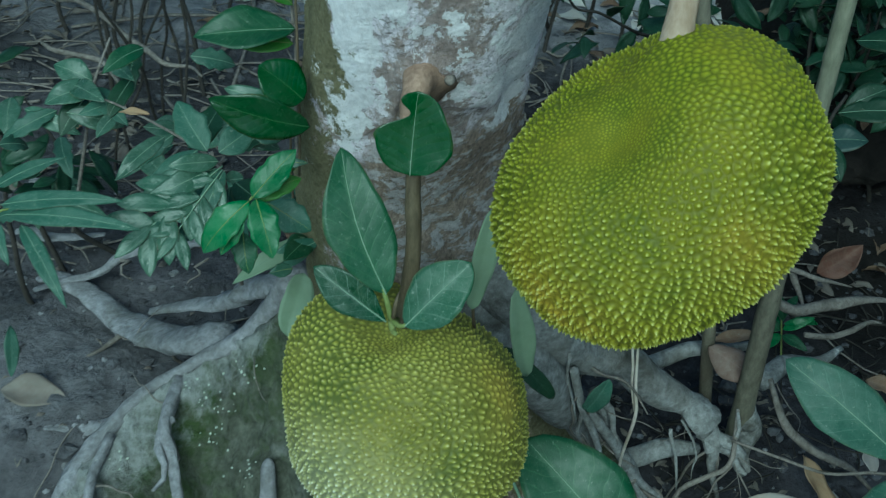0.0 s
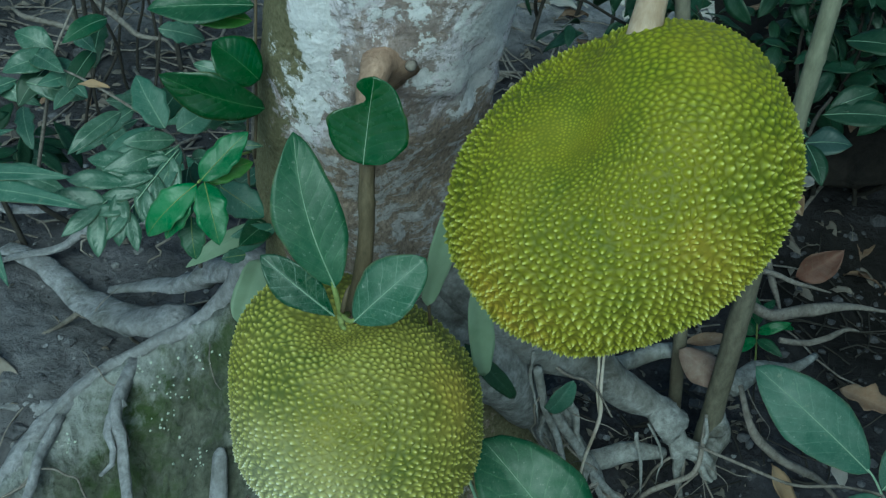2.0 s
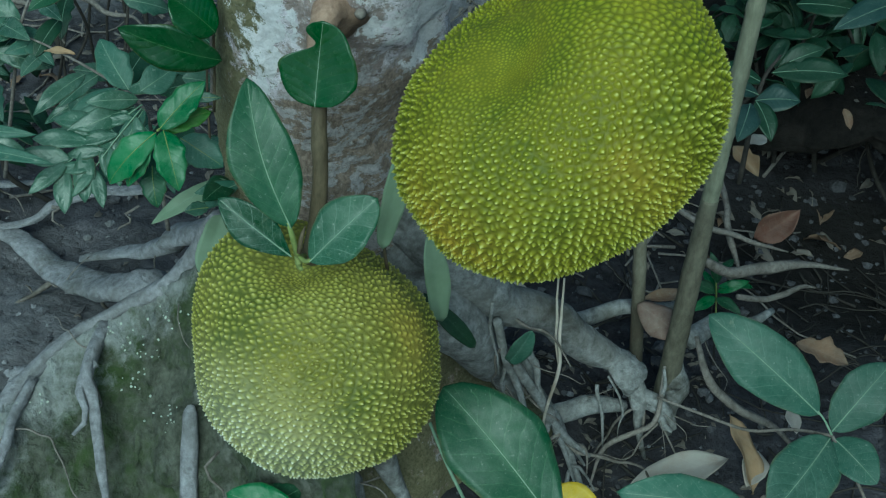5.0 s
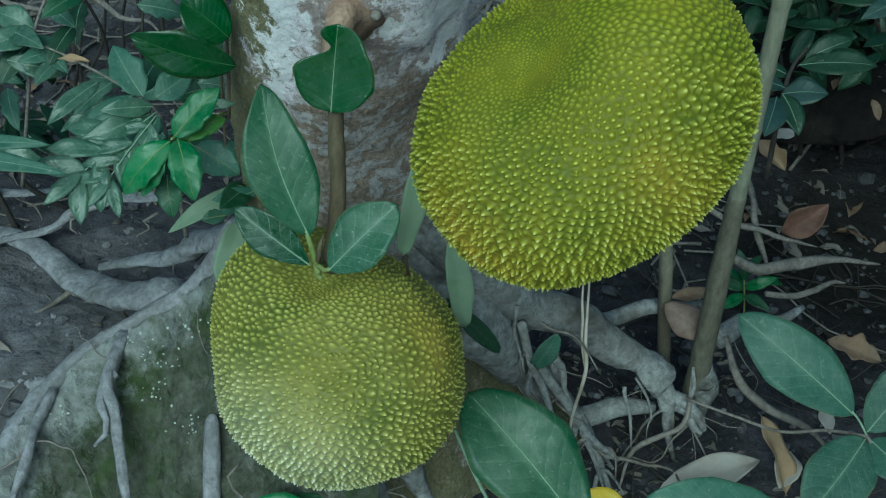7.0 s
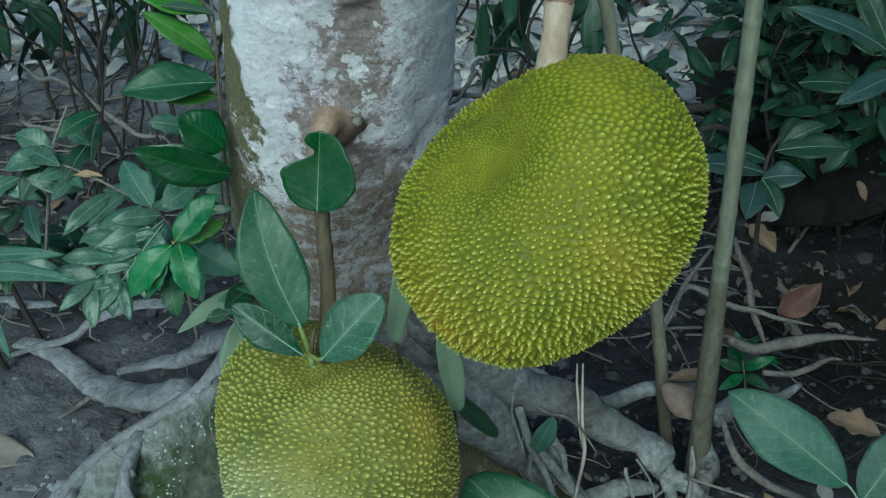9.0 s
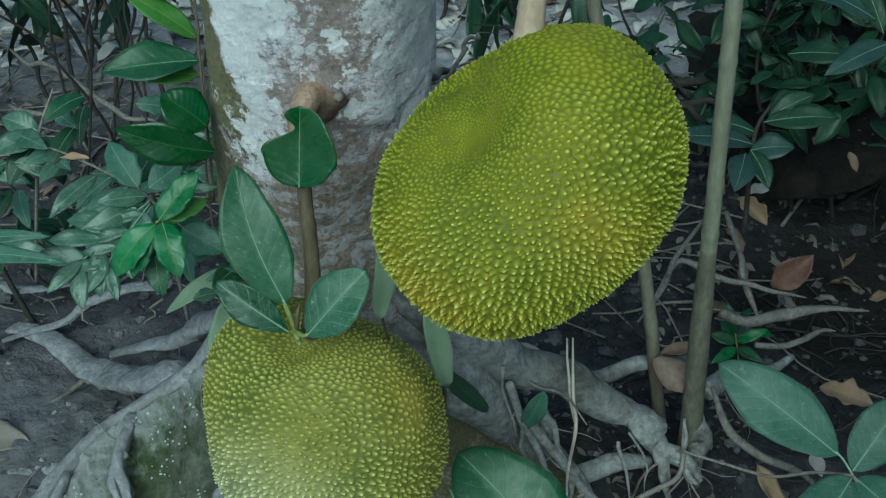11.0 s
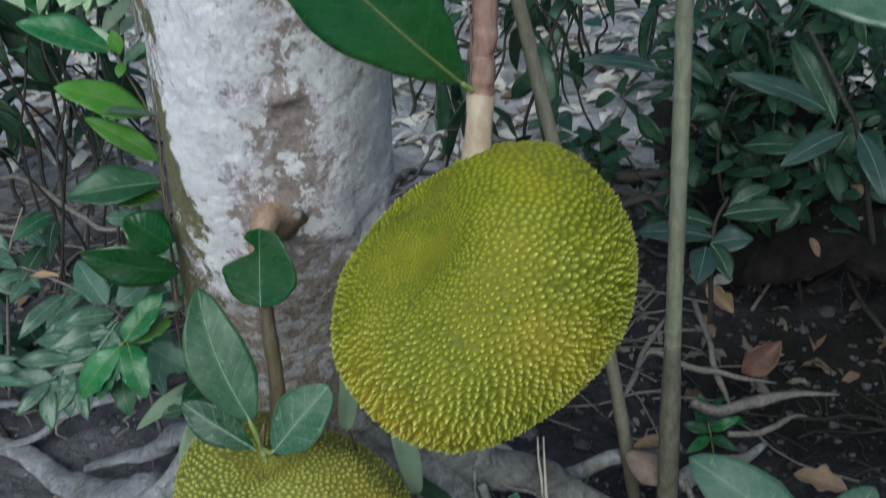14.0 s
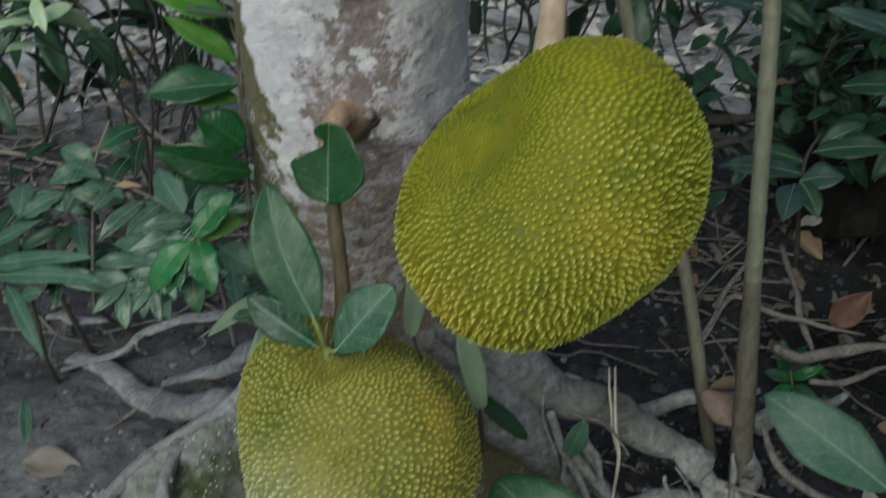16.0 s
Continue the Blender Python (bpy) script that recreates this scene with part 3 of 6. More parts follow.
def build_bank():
    """A low earth bank with an undercut face; the hollow's shade is put into its colour."""
    nx, prof = 200, arr([(0.10, -0.14), (0.35, -0.10), (0.55, -0.03), (0.62, 0.06), (0.54, 0.13), (0.3, 0.17), (0.1, 0.19), (0.0, 0.205), (-0.03, 0.225), (-0.02, 0.25), (0.05, 0.275), (0.16, 0.29), (0.30, 0.29), (0.5, 0.27), (0.7, 0.2), (0.86, 0.08), (0.96, -0.08)])
    p = spline(np.c_[prof, np.zeros(len(prof))], 110)[:, :2]
    g = np.random.default_rng(12)
    verts = []
    for i in range(nx):
        s = i / (nx - 1)
        x = 0.545 + 3.4 * s
        fade = (1 - np.exp(-s * 60)) * (1 - max(0.0, (s - 0.6) / 0.4) ** 2 * 1.3)
        y0 = 1.50 - 0.14 * min(1.0, s * 9) + 0.3 * np.exp(-s * 45) + 0.03 * np.sin(9 * x)
        for dy, dz in p:
            k = noise.noise(Vector((x * 5, dy * 6, dz * 9))) * 0.03 + noise.noise(Vector((x * 17, dy * 17, dz * 17))) * 0.022 + noise.noise(Vector((x * 50, dy * 50, dz * 50))) * 0.01
            verts.append((x + g.normal() * 0.002, y0 + 0.4 + (dy - 0.4) * (1 - 0.75 * s ** 5) + k, (dz + k) * fade - 0.1 * s ** 6))
    m = len(p)
    verts = arr((0.06, 0.0, 1.2)) + (arr(verts) - arr((0.06, 0.0, 1.2))) * 1.10
    i = np.arange(nx * m).reshape(nx, m)
    f = np.stack([i[:-1, :-1].ravel(), i[1:, :-1].ravel(), i[1:, 1:].ravel(), i[:-1, 1:].ravel()], 1)
    tagged(mesh_object("earth_bank", verts, f, BANK_SHADE), "low undercut earth bank, coloured dark like its shaded hollow", "bank", kind="structure")
    return arr(verts).reshape(nx, m, 3)


BANK = build_bank()

# ---- the trunk with its roots ----
TREE = thing("jackfruit_tree", (-0.01, 0.98, 0.0), "pale lichen-patched tree trunk with exposed roots in soil", "tree")


def build_trunk():
    na = 300
    z = np.concatenate([np.linspace(-0.05, 0.45, 70, endpoint=False), np.linspace(0.45, 1.12, 330, endpoint=False), np.linspace(1.12, 2.6, 90)])
    nz = len(z)
    a = np.linspace(0, 2 * np.pi, na, endpoint=False)
    Z, A = np.meshgrid(z, a, indexing="ij")
    at = [-0.05, 0.15, 0.35, 0.53, 0.7, 0.95, 1.1, 1.4, 2.6]
    cx = np.interp(z, at, [-0.03, -0.035, -0.045, -0.052, -0.028, 0.012, 0.034, 0.05, 0.07])
    cy = np.interp(z, at, [1.09, 1.09, 1.085, 1.060, 0.992, 0.882, 0.825, 0.77, 0.75])
    r = np.interp(z, at, [0.122, 0.122, 0.120, 0.116, 0.111, 0.1045, 0.100, 0.095, 0.085])
    bell = lambda centre, wide: np.exp(-(((A - centre + np.pi) % (2 * np.pi) - np.pi) / wide) ** 2)
    flare = 0.13 * np.exp(-np.clip(Z, 0, 9) / 0.12)
    lob = 0.55 + 0.45 * np.cos(4 * A + 0.6) + 0.2 * np.cos(7 * A)
    R = r[:, None] + flare * lob
    g = np.random.default_rng(5)
    R = R + 0.004 * np.sin(3 * A + 4 * Z) + 0.003 * np.sin(5 * A - 9 * Z + 1) + 0.0022 * np.sin(11 * A + 31 * Z) * np.sin(27 * Z + 2 * A) + g.normal(size=R.shape) * 0.0003
    # the edge of the pale bark, which ends in a lip over the dark lower bark
    edge = np.interp(A, [0, 3.4, 3.67, 4.02, 4.17, 4.49, 4.62, 4.81, 5.0, 5.27, 5.53, 5.9, 6.3], [0.675, 0.67, 0.673, 0.665, 0.62, 0.66, 0.70, 0.69, 0.684, 0.662, 0.671, 0.685, 0.675]) + 0.008 * np.sin(17 * A) * np.sin(5 * A)
    over = 1 / (1 + np.exp(-np.clip((Z - edge) / 0.004, -40, 40)))
    below = (1 - over) * np.exp(-np.clip(edge - Z, 0, 9) / 0.09)
    R = R - 0.010 * below * (bell(5.5, 0.75) + 0.35 * bell(4.4, 0.5))
    wrinkle = np.sin(60 * Z + 9 * A + 2 * np.sin(4 * A + 11 * Z)) * np.sin(23 * Z - 5 * A)
    R = R + 0.0028 * wrinkle * (1 - over) * np.clip((Z - 0.3) / 0.15, 0, 1)
    R = R + 0.010 * np.exp(-((Z - 0.862) / 0.013) ** 2) * bell(4.87, 0.12) - 0.005 * np.exp(-((Z - 0.849) / 0.008) ** 2) * bell(4.92, 0.10)
    R = R + 0.012 * np.exp(-((Z - 0.722) / 0.018) ** 2) * bell(4.74, 0.2) - 0.012 * np.exp(-((Z - 0.710) / 0.010) ** 2) * bell(4.91, 0.09)
    X, Y = cx[:, None] + R * np.cos(A), cy[:, None] + R * np.sin(A)
    v = np.stack([X, Y, Z], -1).reshape(-1, 3)
    bark_lump = np.array([noise.noise(Vector(p) * 45) * 0.6 + noise.noise(Vector(p) * 110) * 0.4 for p in v.tolist()]) * 0.0022
    v[:, :2] += np.stack([np.cos(A).ravel(), np.sin(A).ravel()], 1) * bark_lump[:, None]
    i = np.arange(nz * na).reshape(nz, na)
    j = np.roll(i, -1, axis=1)
    f = np.stack([i[:-1].ravel(), j[:-1].ravel(), j[1:].ravel(), i[1:].ravel()], 1)
    top = len(v)
    v = np.vstack([v, [[cx[-1], cy[-1], z[-1] + 0.02]]])
    cap = [(int(i[-1, k]), int(j[-1, k]), top) for k in range(na)]
    moss = np.clip(1.15 - np.abs((A - 3.50 + np.pi) % (2 * np.pi) - np.pi) / (0.95 + 1.1 * np.clip(0.93 - Z, 0, 0.4)), 0, 1)
    moss = moss - 0.22 * np.clip((Z - 0.74) / 0.16, 0, 1)
    moss = np.maximum(moss * 0.9, np.clip((0.36 - Z) / 0.2, 0, 0.8))
    bare = bell(4.80 + 0.10 * np.sin(9 * Z), 0.19 + 0.3 * np.clip((0.86 - Z) / 0.12, 0, 1)) * (0.55 + 0.45 * np.clip((0.93 - Z) / 0.1, 0, 1)) + 1.2 * bell(4.9, 0.16) * np.exp(-((Z - 0.848) / 0.016) ** 2)
    crust = np.maximum(np.maximum(bell(4.12, 0.26), 0.95 * bell(5.80, 0.42)), 0.50 * over) - 0.3 * bare - 0.4 * (1 - over) - 0.8 * np.clip((edge - 0.03 - Z) / 0.05, 0, 1)
    low = (1 - over) * 0.3 + 0.4 * np.clip((edge + 0.02 - Z) / 0.08, 0, 1) + 0.15 * np.clip((edge - 0.06 - Z) / 0.1, 0, 1)
    return mesh_object("trunk", v, f.tolist() + cap, BARK, TREE, "pale grey bark with white lichen and brown patches", floats={"moss": np.append(moss.ravel(), 0), "low": np.append(low.ravel(), 0), "bare": np.append(bare.ravel(), 0), "crust": np.append(crust.ravel(), 0)})


build_trunk()


def build_buttress():
    """The mossy wall of root under the left-hand crest."""
    n_s, nv = 150, 60
    crest = spline([(-0.03, 0.97, 0.44), (-0.16, 1.045, 0.345), (-0.26, 1.08, 0.243), (-0.333, 1.075, 0.197), (-0.421, 1.022, 0.157), (-0.470, 0.953, 0.121), (-0.503, 0.88, 0.080), (-0.54, 0.79, 0.01)], n_s)
    verts, bared, g = [], [], np.random.default_rng(9)
    for step_i, c in enumerate(crest):
        s = step_i / (n_s - 1)
        foot = arr((c[0] * 0.95 + 0.03 * (1 - s), c[1] - 0.225 - 0.02 * np.sin(5 * s), -0.07))
        back = arr((c[0] - 0.02, c[1] + 0.10, -0.03))
        for t in np.linspace(0, 1, nv):
            if t < 0.7:
                q = t / 0.7
                p = foot * (1 - q) + c * q
                p = p + arr((0, -0.018 * np.sin(np.pi * q), 0.012 * np.sin(np.pi * q)))
                p = p + arr((0, -1, 0.3)) * (0.011 * np.sin(16 * s + 5 * q) + 0.009 * np.sin(37 * s - 7 * q) + 0.006 * np.sin(60 * s + 19 * q)) * np.sin(np.pi * min(1, q * 1.3 + 0.1)) ** 0.7
            else:
                q = (t - 0.7) / 0.3
                p = c * (1 - q) + back * q
            bared.append(max(0.0, 1 - abs(t - 0.7) / (0.13 + 0.75 * s * s)) * (0.45 + 0.62 * s))
            k = noise.noise(Vector(p) * 18) * 0.018 + noise.noise(Vector(p) * 48) * 0.011 + noise.noise(Vector(p) * 110) * 0.006
            verts.append(p + arr((0, -1, 0.4)) * k + g.normal(size=3) * 0.0012)
    i = np.arange(n_s * nv).reshape(n_s, nv)
    f = np.stack([i[:-1, :-1].ravel(), i[:-1, 1:].ravel(), i[1:, 1:].ravel(), i[1:, :-1].ravel()], 1)
    mesh_object("buttress", verts, f, MOSS, TREE, "dark mossy root flank with pale bare crest", floats={"crest": bared})


build_buttress()


ROOT_LINES = []


def root(points, radii, seed, material=ROOT, parent=TREE, name="root", **kw):
    kw.setdefault("rough", 0.055 if material is SOILED else 0.17)
    kw.setdefault("wander", 0.005)
    sink = kw.pop("sink", 0.0)
    points = [arr(p) - arr((0, 0, 0.7 * sink * max(radii))) for p in points]
    ROOT_LINES.append(spline(points, 40))
    radii = [r * (1 + 0.12 * sink) for r in radii]
    radii[-1] *= 0.6
    flat = kw.pop("flat", 1.0)
    v, f = tube_data(points, radii, sides=16, seed=seed, **kw)
    ring = v[:-2].reshape(-1, 16, 3)
    mid = ring.mean(axis=1)[:, None, 2]
    ring[..., 2] = mid + (ring[..., 2] - mid) * flat
    return mesh_object(name, np.vstack([ring.reshape(-1, 3), v[-2:]]), f, material, parent)


# crest root and the roots that net the slope beside it
root([(-0.177, 1.063, 0.357), (-0.260, 1.085, 0.242), (-0.333, 1.079, 0.196), (-0.421, 1.027, 0.156), (-0.470, 0.959, 0.120), (-0.503, 0.887, 0.080)], [0.017, 0.013, 0.0075, 0.0105, 0.012, 0.012], 1, wander=0.003, sink=0.35, flat=0.8)
root([(-0.212, 1.122, 0.303), (-0.301, 1.171, 0.237), (-0.423, 1.237, 0.160)], [0.021, 0.017, 0.010], 2, sink=0.95, flat=0.40)
root([(-0.299, 1.133, 0.206), (-0.374, 1.173, 0.161), (-0.488, 1.259, 0.125), (-0.578, 1.357, 0.119), (-0.636, 1.383, 0.104)], [0.029, 0.024, 0.019, 0.015, 0.013], 3, sink=0.95, flat=0.40)
root([(-0.353, 1.360, 0.184), (-0.466, 1.364, 0.159), (-0.557, 1.357, 0.119), (-0.624, 1.328, 0.116)], [0.009, 0.010, 0.008, 0.007], 4, sink=0.95, flat=0.40)
root([(-0.353, 1.060, 0.165), (-0.427, 1.071, 0.115), (-0.485, 1.078, 0.092), (-0.545, 1.075, 0.090)], [0.012, 0.011, 0.012, 0.010], 5, sink=0.95, flat=0.40)
root([(-0.346, 1.069, 0.176), (-0.347, 1.002, 0.173), (-0.335, 0.954, 0.145), (-0.327, 0.912, 0.101), (-0.320, 0.870, 0.058)], [0.010, 0.0085, 0.0068, 0.006, 0.005], 6, name="aerial_root")
root([(-0.345, 1.002, 0.173), (-0.356, 0.960, 0.153), (-0.364, 0.929, 0.123)], [0.006, 0.005, 0.0035], 7, name="aerial_root")
root([(-0.428, 1.003, 0.143), (-0.439, 0.945, 0.135), (-0.449, 0.908, 0.106), (-0.458, 0.866, 0.085)], [0.008, 0.0065, 0.006, 0.005], 8)
root([(-0.461, 1.236, 0.112), (-0.521, 1.203, 0.088)], [0.005, 0.004], 9, TWIG)
root([(-0.533, 1.421, 0.150), (-0.619, 1.421, 0.151), (-0.670, 1.424, 0.154)], [0.004, 0.010, 0.01], 10, sink=0.95, flat=0.40)
# roots beside the stems
root([(0.02, 1.03, 0.42), (0.097, 0.986, 0.356), (0.152, 1.018, 0.268), (0.217, 1.043, 0.218), (0.275, 1.052, 0.166), (0.330, 1.056, 0.122)], [0.04, 0.034, 0.027, 0.025, 0.0225, 0.021], 11, SOILED, wander=0.002)
root([(0.235, 1.063, 0.195), (0.296, 1.131, 0.152), (0.356, 1.165, 0.130), (0.430, 1.185, 0.123)], [0.012, 0.011, 0.010, 0.008], 12, SOILED)
root([(0.317, 1.053, 0.135), (0.335, 1.044, 0.108), (0.347, 1.030, 0.060), (0.359, 1.016, -0.006)], [0.019, 0.013, 0.007, 0.004], 13, SOILED)
root([(0.330, 1.044, 0.108), (0.361, 1.033, 0.078), (0.392, 1.020, 0.047)], [0.013, 0.009, 0.007], 14, SOILED)
root([(0.234, 1.030, 0.060), (0.280, 1.044, 0.061), (0.330, 1.053, 0.055)], [0.014, 0.014, 0.013], 15, SOILED)
root([(0.01, 1.03, 0.36), (0.084, 0.966, 0.299), (0.126, 0.999, 0.213), (0.160, 1.018, 0.156), (0.191, 1.014, 0.088), (0.205, 0.998, 0.020)], [0.045, 0.04, 0.03, 0.017, 0.008, 0.005], 16, SOILED)
root([(0.163, 1.019, 0.174), (0.199, 1.011, 0.132), (0.239, 1.005, 0.061), (0.271, 0.970, -0.014)], [0.013, 0.009, 0.009, 0.006], 17, SOILED)
root([(0.179, 1.025, 0.197), (0.194, 1.011, 0.163), (0.214, 1.014, 0.120)], [0.008, 0.007, 0.004], 18, SOILED)
root([(0.158, 1.025, 0.118), (0.173, 1.012, 0.086), (0.178, 1.000, 0.040)], [0.006, 0.005, 0.003], 19, SOILED, name="aerial_root")
root([(0.236, 1.003, 0.058), (0.255, 0.996, 0.034), (0.276, 0.995, 0.001)], [0.006, 0.004, 0.003], 20, SOILED)
root([(0.391, 1.086, 0.128), (0.391, 1.075, 0.098), (0.397, 1.063, 0.068), (0.396, 1.050, 0.005)], [0.009, 0.017, 0.014, 0.007], 21, SOILED)
root([(-0.039, 0.872, 0.138), (-0.025, 0.875, 0.093), (-0.011, 0.875, 0.030)], [0.017, 0.015, 0.013], 22, SOILED)
root([(-0.000, 0.889, 0.158), (0.021, 0.894, 0.101), (0.041, 0.892, 0.051)], [0.018, 0.014, 0.012], 23, SOILED)
root([(0.411, 1.095, 0.139), (0.468, 1.146, 0.122), (0.558, 1.211, 0.089)], [0.014, 0.012, 0.008], 24, SOILED)
root([(0.304, 1.054, 0.141), (0.317, 1.045, 0.135), (0.329, 1.042, 0.124), (0.336, 1.035, 0.100)], [0.016, 0.0215, 0.0225, 0.012], 60, SOILED, name="root_knot", rough=0.16)
root([(0.335, 1.035, 0.096), (0.359, 1.028, 0.079), (0.387, 1.012, 0.051)], [0.008, 0.0075, 0.006], 61, SOILED)
root([(0.358, 1.030, 0.072), (0.365, 1.035, 0.104), (0.370, 1.040, 0.137)], [0.0045, 0.004, 0.003], 62, SOILED)
for k, (line, size) in enumerate([
    ([(0.160, 0.985, 0.215), (0.203, 0.985, 0.145), (0.247, 0.980, 0.060), (0.278, 0.980, 0.036)], 0.0068), ([(0.145, 0.980, 0.275), (0.160, 0.975, 0.201), (0.184, 0.970, 0.143), (0.201, 0.965, 0.102)], 0.0055),
    ([(0.182, 0.990, 0.225), (0.197, 0.990, 0.182), (0.218, 0.985, 0.127)], 0.0055), ([(0.222, 0.985, 0.117), (0.245, 0.975, 0.054), (0.263, 0.965, -0.010)], 0.0042),
    ([(0.220, 0.983, 0.124), (0.219, 0.975, 0.091), (0.212, 0.970, 0.054)], 0.0045), ([(0.158, 0.975, 0.201), (0.160, 0.972, 0.170), (0.164, 0.970, 0.142)], 0.003),
    ([(0.284, 1.030, 0.118), (0.292, 1.020, 0.081), (0.300, 1.010, 0.015)], 0.0028), ([(0.249, 0.965, -0.001), (0.255, 0.970, 0.027), (0.286, 0.960, -0.006)], 0.003),
    ([(0.138, 0.970, 0.310), (0.142, 0.970, 0.266), (0.151, 0.965, 0.196)], 0.0022), ([(0.299, 1.040, 0.124), (0.323, 1.030, 0.071), (0.319, 1.020, 0.032)], 0.0018)]):
    root(line, [size, size * 0.9, size * 0.5], 63 + k, SOILED, name="aerial_root", wander=0.003)

# cut stub and loose sticks
tagged(tube("root_stub", [(-0.222, 0.952, 0.152), (-0.223, 0.945, 0.142), (-0.224, 0.922, 0.108), (-0.224, 0.876, 0.046)], [0.0045, 0.0088, 0.0105, 0.011], ROOT, sides=12, rough=0.06), "upright pale grey broken root stub against mossy flank", "root stub")


def stick(points, radii, seed, label="thin dry grey stick lying on soil", material=TWIG, **kw):
    kw.setdefault("rough", 0.16)
    kw.setdefault("wander", 0.009)
    radii = [0.8 * r for r in radii]
    radii[0] *= 0.7
    radii[-1] *= 0.4
    return tagged(tube("stick", points, radii, material, sides=7, seed=seed, **kw), label, "stick", "sticks on the ground")


stick([(0.373, 1.051, 0.132), (0.348, 1.019, 0.077), (0.313, 0.996, 0.033), (0.282, 0.972, -0.011)], [0.004, 0.005, 0.005, 0.004], 31)
stick([(0.407, 1.054, 0.183), (0.432, 1.019, 0.139), (0.491, 0.999, 0.083), (0.554, 0.996, 0.032)], [0.006, 0.007, 0.007, 0.006], 32, "arched grey root-like stick over dark soil")
stick([(0.371, 1.315, 0.116), (0.421, 1.385, 0.136), (0.514, 1.369, 0.108), (0.565, 1.358, 0.089), (0.623, 1.372, 0.068)], [0.006, 0.006, 0.006, 0.005, 0.004], 33)
stick([(0.443, 1.332, 0.251), (0.393, 1.274, 0.241), (0.368, 1.219, 0.234), (0.326, 1.162, 0.209)], [0.004, 0.005, 0.005, 0.004], 34)
stick([(0.521, 1.507, 0.148), (0.526, 1.431, 0.117), (0.531, 1.376, 0.079), (0.541, 1.333, 0.057)], [0.008, 0.007, 0.007, 0.005], 35)
stick([(0.463, 1.254, 0.142), (0.577, 1.301, 0.100), (0.714, 1.347, 0.054)], [0.013, 0.012, 0.005], 36, "pale straight dead branch lying on dark soil")
stick([(0.509, 1.227, 0.101), (0.577, 1.261, 0.078), (0.645, 1.291, 0.065)], [0.008, 0.007, 0.004], 37)
stick([(0.354, 1.180, 0.147), (0.413, 1.206, 0.146)], [0.005, 0.004], 38)
stick([(0.400, 1.837, 0.241), (0.452, 1.960, 0.253), (0.502, 2.029, 0.272)], [0.014, 0.012, 0.012], 39, "slanting grey cut branch in the undergrowth")
stick([(0.328, 1.651, 0.321), (0.430, 1.692, 0.286), (0.538, 1.741, 0.266)], [0.018, 0.018, 0.014], 40, "dark fallen branch lying across the soil", DARKTWIG)
stick([(0.363, 1.637, 0.293), (0.458, 1.635, 0.286), (0.553, 1.673, 0.246)], [0.011, 0.011, 0.010], 41, "dark fallen branch lying across the soil", DARKTWIG)
stick([(0.367, 1.599, 0.286), (0.451, 1.598, 0.281), (0.503, 1.618, 0.253)], [0.010, 0.010, 0.008], 42, "dark fallen branch lying across the soil", DARKTWIG)
stick([(0.383, 1.463, 0.288), (0.438, 1.477, 0.268), (0.506, 1.502, 0.249)], [0.007, 0.007, 0.007], 43, "dark fallen branch lying across the soil", DARKTWIG)
stick([(0.054, 1.608, 0.359), (0.119, 1.998, 0.235), (0.168, 2.195, 0.175)], [0.006, 0.006, 0.005], 44)
stick([(0.040, 1.511, 0.391), (0.071, 1.710, 0.336), (0.140, 1.899, 0.262)], [0.009, 0.009, 0.008], 45)
stick([(-0.475, 1.303, 0.185), (-0.457, 1.274, 0.177)], [0.005, 0.004], 46)
stick([(-0.332, 1.245, 0.234), (-0.361, 1.224, 0.207)], [0.004, 0.003], 47)
stick([(-0.758, 1.991, 0.299), (-0.629, 1.867, 0.292), (-0.509, 1.746, 0.289), (-0.396, 1.634, 0.299)], [0.006, 0.007, 0.006, 0.006], 48, "long thin grey branch lying across the soil")
stick([(-0.685, 1.749, 0.301), (-0.590, 1.686, 0.295), (-0.503, 1.570, 0.301)], [0.006, 0.006, 0.005], 49)
stick([(-0.187, 0.915, 0.112), (-0.204, 0.876, 0.066)], [0.004, 0.005], 50)
stick([(-0.438, 1.551, 0.310), (-0.333, 1.399, 0.359)], [0.005, 0.005], 51)


# ---- fruits ----
def cube_sphere(n):
    s = np.tan(np.linspace(-np.pi / 4, np.pi / 4, n + 1))
    A, B = np.meshgrid(s, s, indexing="ij")
    one = np.ones_like(A)
    sides = [(one, A, B), (-one, B, A), (B, one, A), (A, -one, B), (A, B, one), (B, A, -one)]
    pts = np.concatenate([np.stack(q, -1).reshape(-1, 3) for q in sides])
    pts /= np.linalg.norm(pts, axis=1)[:, None]
    i = np.arange((n + 1) ** 2).reshape(n + 1, n + 1)
    f = np.stack([i[:-1, :-1].ravel(), i[1:, :-1].ravel(), i[1:, 1:].ravel(), i[:-1, 1:].ravel()], 1)
    f = np.concatenate([f + k * (n + 1) ** 2 for k in range(6)])
    key = np.round(pts * 1e5).astype(np.int64)
    _, first, inv = np.unique(key, axis=0, return_index=True, return_inverse=True)
    return pts[first], inv.ravel()[f]


